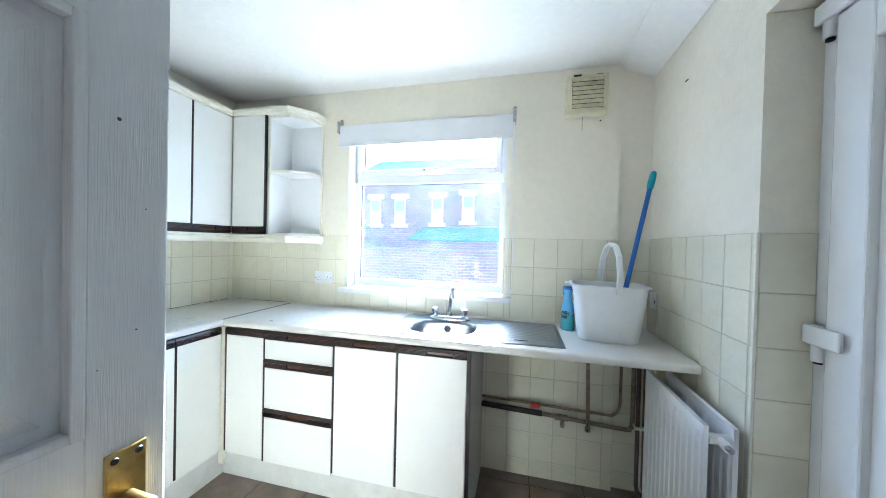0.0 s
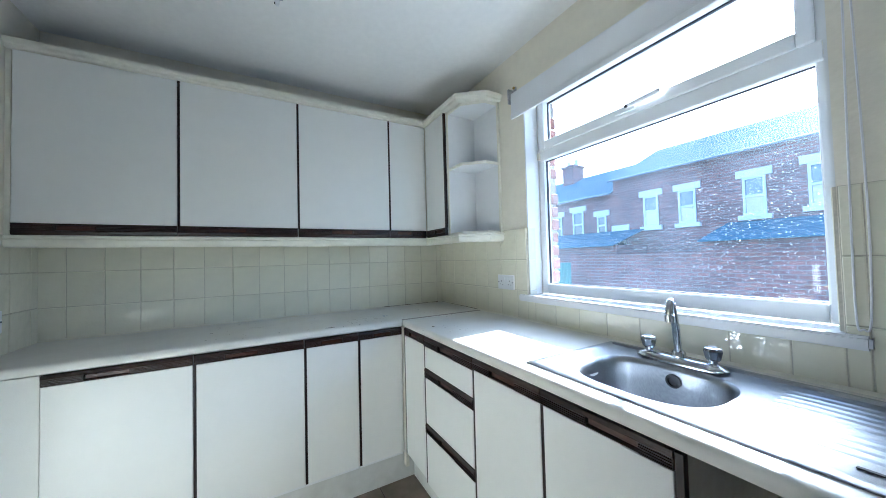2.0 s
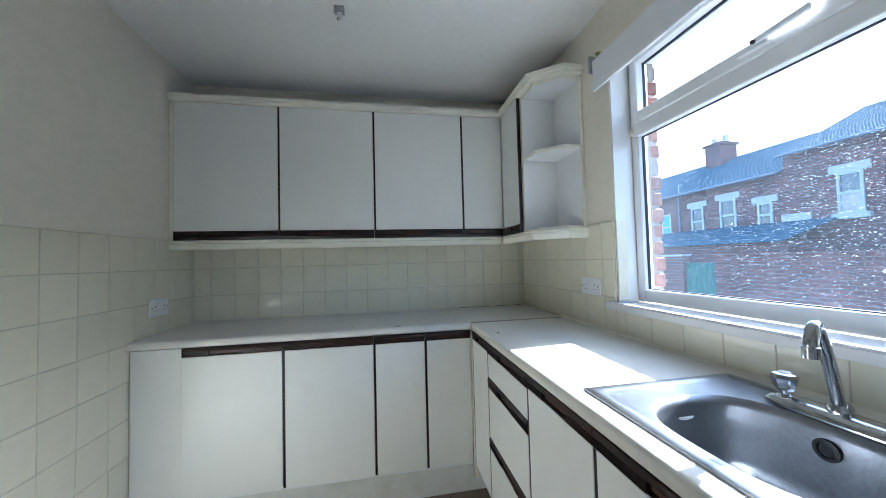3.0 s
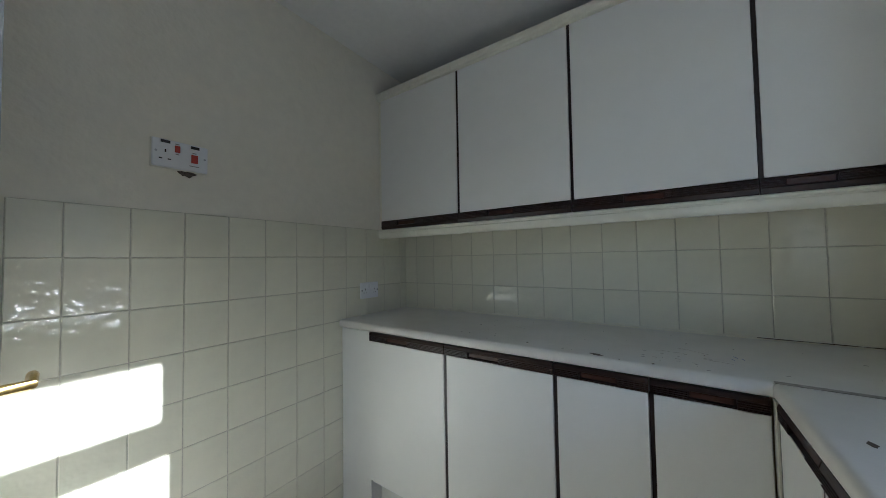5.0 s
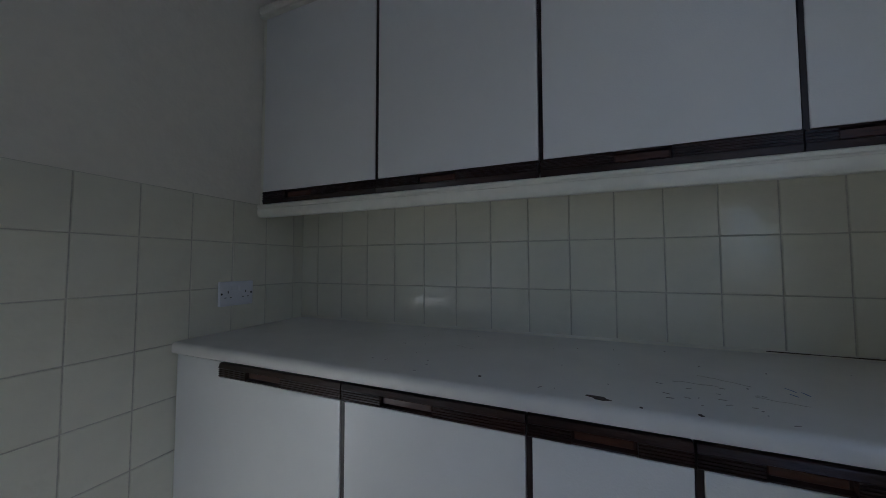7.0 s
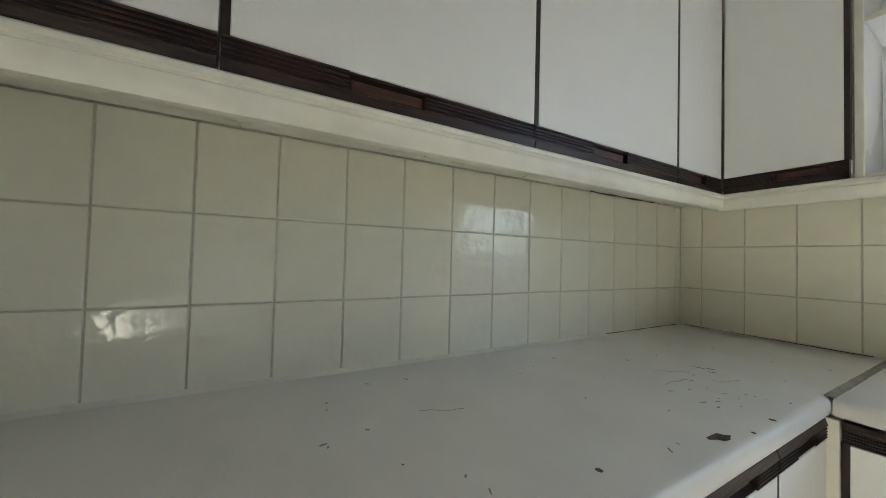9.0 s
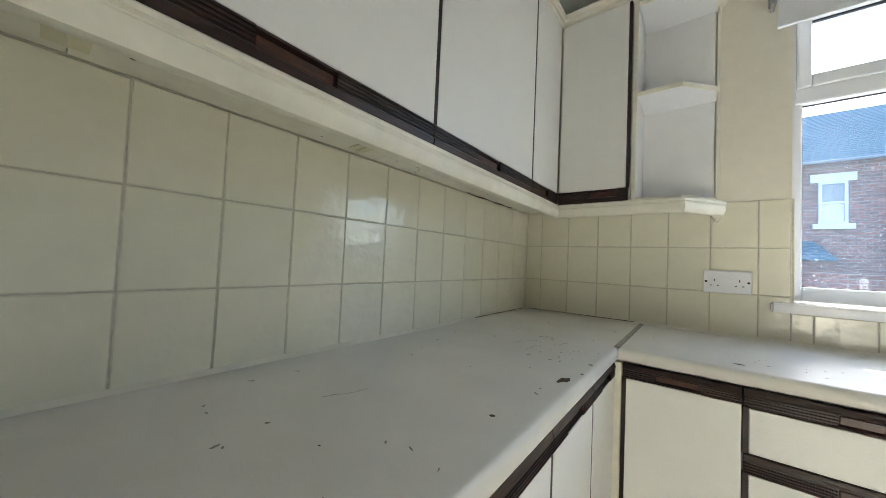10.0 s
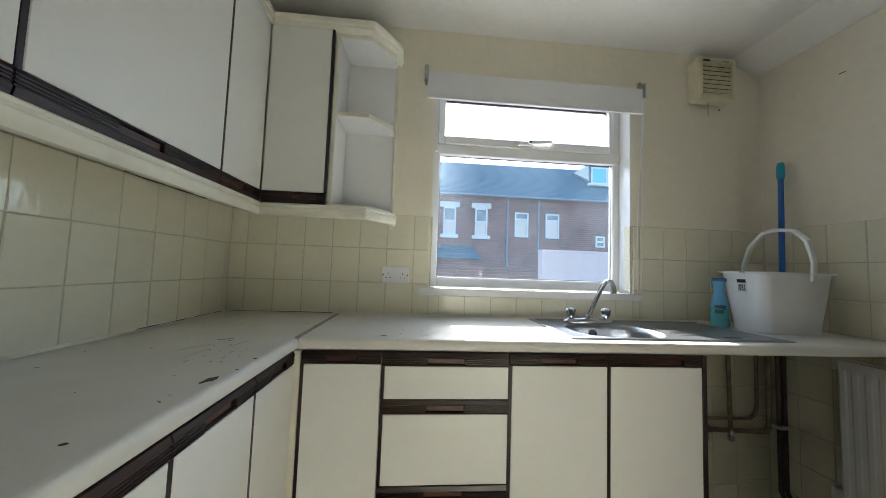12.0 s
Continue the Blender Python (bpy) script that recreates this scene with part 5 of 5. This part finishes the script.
part("gutter", tube([(-4.9, -0.30, EAVE - 0.02), (12, -0.30, EAVE - 0.02)], 0.035, 8), M_DPIPE, terrace)
part("gutter", tube([(-26, -0.30, EAVE - 0.46), (-4.9, -0.30, EAVE - 0.46)], 0.035, 8), M_DPIPE, terrace)
for x in (-8.15, 4.20, 5.38):
    part("drainpipe", tube([(x, -0.06, EAVE - 0.05), (x, -0.06, 1.9 if x > 5 else 0.6)], 0.032, 8), M_DPIPE, terrace)
for x, z in ((-8.8, 5.2),):
    ch = part("chimney", box(x - 0.32, x + 0.32, 2.4, 3.2, EAVE - 0.5, z + 0.5), M_FARBRICK, terrace)
    part("chimney_cap", box(x - 0.38, x + 0.38, 2.33, 3.27, z + 0.5, z + 0.6), M_FARBRICK, ch)
    for dx in (-0.22, 0.22):
        part("chimney_pot", lathe([(0.12, z + 0.6), (0.10, z + 0.85), (0.12, z + 0.9)], 10, x + dx, 2.8), M_STONE, ch)


def far_window(x, z0, w, h, lintel=True, fill=None, split=0.5, sill=True):
    o = part("window", box(x - w / 2, x + w / 2, -0.012, 0.0, z0, z0 + h), M_FARGLASS, terrace)
    part("frame", frame_bm(x - w / 2, x + w / 2, z0, z0 + h, 0.055, -0.05, -0.004, bevel=0), M_FARFRAME, o)
    part("bar", box(x - w / 2 + 0.05, x + w / 2 - 0.05, -0.048, -0.006, z0 + h * split - 0.03, z0 + h * split + 0.03), M_FARFRAME, o)
    if fill:
        part("curtain", box(x - w / 2 + 0.06, x + w / 2 - 0.06, -0.02, -0.013, z0 + 0.06, z0 + h * (split if fill is not M_BLUEB else 1) - 0.03), fill, o)
    if lintel:
        part("lintel", box(x - w / 2 - 0.13, x + w / 2 + 0.13, -0.055, 0.001, z0 + h + 0.001, z0 + h + 0.20), M_STONE, o)
    if sill:
        part("sill", box(x - w / 2 - 0.10, x + w / 2 + 0.10, -0.10, 0.001, z0 - 0.13, z0 - 0.001), M_STONE, o)
    return o


for x, z in ((-3.60, 2.12), (-2.56, 2.12), (-1.03, 2.17), (0.16, 2.25), (2.05, 2.42), (3.22, 2.42)):
    far_window(x, z + 0.04, 0.46, 1.0, fill=M_CURT)
for x, m in ((4.74, M_CURT), (5.92, M_CURT)):
    far_window(x, 2.46, 0.52, 0.92, lintel=False, fill=m, split=0.72, sill=False)
far_window(-7.46, 1.92, 0.46, 1.0)
far_window(-6.42, 1.97, 0.50, 1.05)
far_window(-5.38, 2.0, 0.38, 0.72)
far_window(-4.66, 1.38, 0.38, 0.72)
far_window(-8.74, 1.86, 0.40, 0.98, lintel=False, sill=False, fill=M_BLUEB)
far_window(7.8, 2.2, 0.36, 0.42, lintel=False, sill=False)

lean = thing("outbuilding", pose(-9.0, 8.3, 0), "low brick outbuildings with slate lean-to roofs behind the yard wall", "outbuilding")
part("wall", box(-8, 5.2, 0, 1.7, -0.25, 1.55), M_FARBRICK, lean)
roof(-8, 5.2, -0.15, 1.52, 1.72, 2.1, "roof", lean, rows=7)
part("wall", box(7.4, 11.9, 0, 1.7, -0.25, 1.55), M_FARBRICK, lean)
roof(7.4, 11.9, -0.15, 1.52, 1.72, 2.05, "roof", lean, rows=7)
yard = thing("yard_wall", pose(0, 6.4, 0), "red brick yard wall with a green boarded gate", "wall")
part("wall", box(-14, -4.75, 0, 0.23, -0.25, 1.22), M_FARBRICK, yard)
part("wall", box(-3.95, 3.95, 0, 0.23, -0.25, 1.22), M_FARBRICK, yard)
part("coping", box(-14, -4.75, -0.03, 0.26, 1.221, 1.27), M_STONE, yard)
part("coping", box(-3.95, 3.95, -0.03, 0.26, 1.221, 1.27), M_FARBRICK, yard)
for k in range(6):
    part("gate_board", box(-4.745 + k * 0.132, -4.62 + k * 0.132, 0.08, 0.11, -0.2, 1.06), M_GREEN, yard)
rw = thing("rendered_wall", pose(3.56, 5.0, 0), "pale pink rendered yard wall", "wall")
part("wall", box(0, 9, 0, 0.22, -0.25, 1.62), M_RENDER, rw)
part("coping", box(0, 9, -0.02, 0.24, 1.621, 1.67), M_RENDER, rw)

solid("trim_tile_corner", box(EAST - 0.0088, EAST + 0.0004, D_Y1 - 0.0088, D_Y1 + 0.003, 0.0, TILE_TOP + 0.012, 0.0025), M_TRIM, "cream corner bead on the tiled door reveal", "trim", kind="structure")

# ---------- tiles, last ----------
TILE_MESH = {}


def tile_mesh(w, h, t=0.0075, b=0.0022, material=M_TILE):
    key = (round(w, 3), round(h, 3), material.name)
    if key not in TILE_MESH:
        bm = loft([[(i, -y, i), (w - i, -y, i), (w - i, -y, h - i), (i, -y, h - i)] for i, y in ((0, 0), (0, t - b), (b * 0.4, t - b * 0.35), (b, t))])
        TILE_MESH[key] = mesh_of("tile", bm, material)
    return TILE_MESH[key]


trng = random.Random(11)


def tile_area(wall, at, us, vs, skip=()):
    """Tiles on a wall. at: pose of the area's lower left corner, tiles facing local -y. us, vs: joint lines along and up."""
    gap = 0.0012
    g = part("grout", box(us[0], us[-1], -0.0062, 0.002, vs[0], vs[-1]), M_GROUT, wall, at=at)
    for u0, u1 in zip(us, us[1:]):
        for v0, v1 in zip(vs, vs[1:]):
            if u1 - u0 < 0.012 or v1 - v0 < 0.012:
                continue
            o = new("tile", tile_mesh(u1 - u0 - 2 * gap, v1 - v0 - 2 * gap))
            o.parent = wall
            o.matrix_basis = at @ pose(u0 + gap, -0.001, v0 + gap, trng.uniform(-0.35, 0.35), 0, trng.uniform(-0.35, 0.35))


def lines(a, b, start, step):
    out = [a]
    k = math.ceil((a - start) / step + 1e-6)
    while start + k * step < b - 1e-6:
        if start + k * step - out[-1] > 0.004:
            out.append(start + k * step)
        k += 1
    return out + [b]


ROWS3 = [TOP, TOP + 0.158, TOP + 0.327, TILE_TOP]
FULL = lines(0.0, TOP, TOP, ROW)[:-1] + ROWS3[:3] + [TILE_TOP + 0.010]
SOUTH_ROWS = lines(0.0, 1.430, 1.101, 0.168)
# west wall: local x runs north
tile_area(wall_west, pose(0, 0, 0, 0, 0, 90), lines(SOUTH + 0.001, -0.001, -2.222, STEP_W), ROWS3[:3] + [1.438])
# north wall
tile_area(wall_north, pose(0, 0, 0), lines(0.0085, WIN_X0 - 0.003, 0.355, 0.134), ROWS3)
tile_area(wall_north, pose(0, 0, 0), lines(WIN_X0 - 0.0029, WIN_X1 + 0.0029, 0.355, 0.134), [TOP, 1.043])
tile_area(wall_north, pose(0, 0, 0), lines(WIN_X1 + 0.003, CHASE, 0.355, 0.134), ROWS3)
tile_area(wall_north, pose(0, 0.035, 0), [CHASE + 0.005, EAST - 0.001], ROWS3)
tile_area(wall_north, pose(0, 0, 0), lines(1.94, CHASE, 0.355, 0.134), lines(0.0, 0.90, TOP, ROW))
tile_area(wall_north, pose(0, 0.035, 0), [CHASE + 0.005, EAST - 0.001], lines(0.0, 0.90, TOP, ROW))
REVEAL = [1.080, ROWS3[1], ROWS3[2], ROWS3[3]]
tile_area(wall_north, pose(WIN_X0, 0, 0, 0, 0, 90), [0.0, 0.052], REVEAL)
tile_area(wall_north, pose(WIN_X1, 0, 0, 0, 0, -90), [-0.052, 0.0], REVEAL)
# east wall: local x runs south
tile_area(wall_east, pose(EAST, 0, 0, 0, 0, -90), lines(-0.026, -D_Y1, 0.673, 0.138), FULL)
tile_area(wall_east, pose(0, D_Y1, 0), [EAST + 0.001, 3.009], FULL)
# south wall: local x runs west
tile_area(wall_south, pose(0, SOUTH, 0, 0, 0, 180), lines(-H_X0 + 0.008, -0.0085, -0.917, 0.142), SOUTH_ROWS)

floor_thing = bpy.data.objects["floor"]
FT = 0.30
floor_mesh = mesh_of("floor_tile", loft([[(i, i, z), (FT - 0.006 - i, i, z), (FT - 0.006 - i, FT - 0.006 - i, z), (i, FT - 0.006 - i, z)] for i, z in ((0, -0.006), (0, -0.002), (0.002, 0))]), M_FLOOR)
for i in range(8):
    for j in range(8):
        x, y = 0.44 + i * FT, SOUTH + 0.003 + j * FT
        if x + FT < EAST + 0.05 and y + FT < 0.30:
            o = new("floor_tile", floor_mesh)
            o.parent = floor_thing
            o.matrix_basis = pose(x, y, 0)
# brick edge seen outside the window
brng = random.Random(5)
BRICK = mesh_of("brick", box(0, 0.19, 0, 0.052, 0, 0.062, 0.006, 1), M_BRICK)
for k in range(38):
    off = 0.095 if k % 2 else 0.0
    for j in range(2):
        o = new("brick", BRICK)
        o.parent = own
        x = WIN_X0 - 0.002 - 0.19 - j * 0.2 + off * (0 if j == 0 else 1)
        o.matrix_basis = pose(x + brng.uniform(-0.004, 0.010), 0.012 + brng.uniform(-0.003, 0.003), 0.1 + k * 0.074)
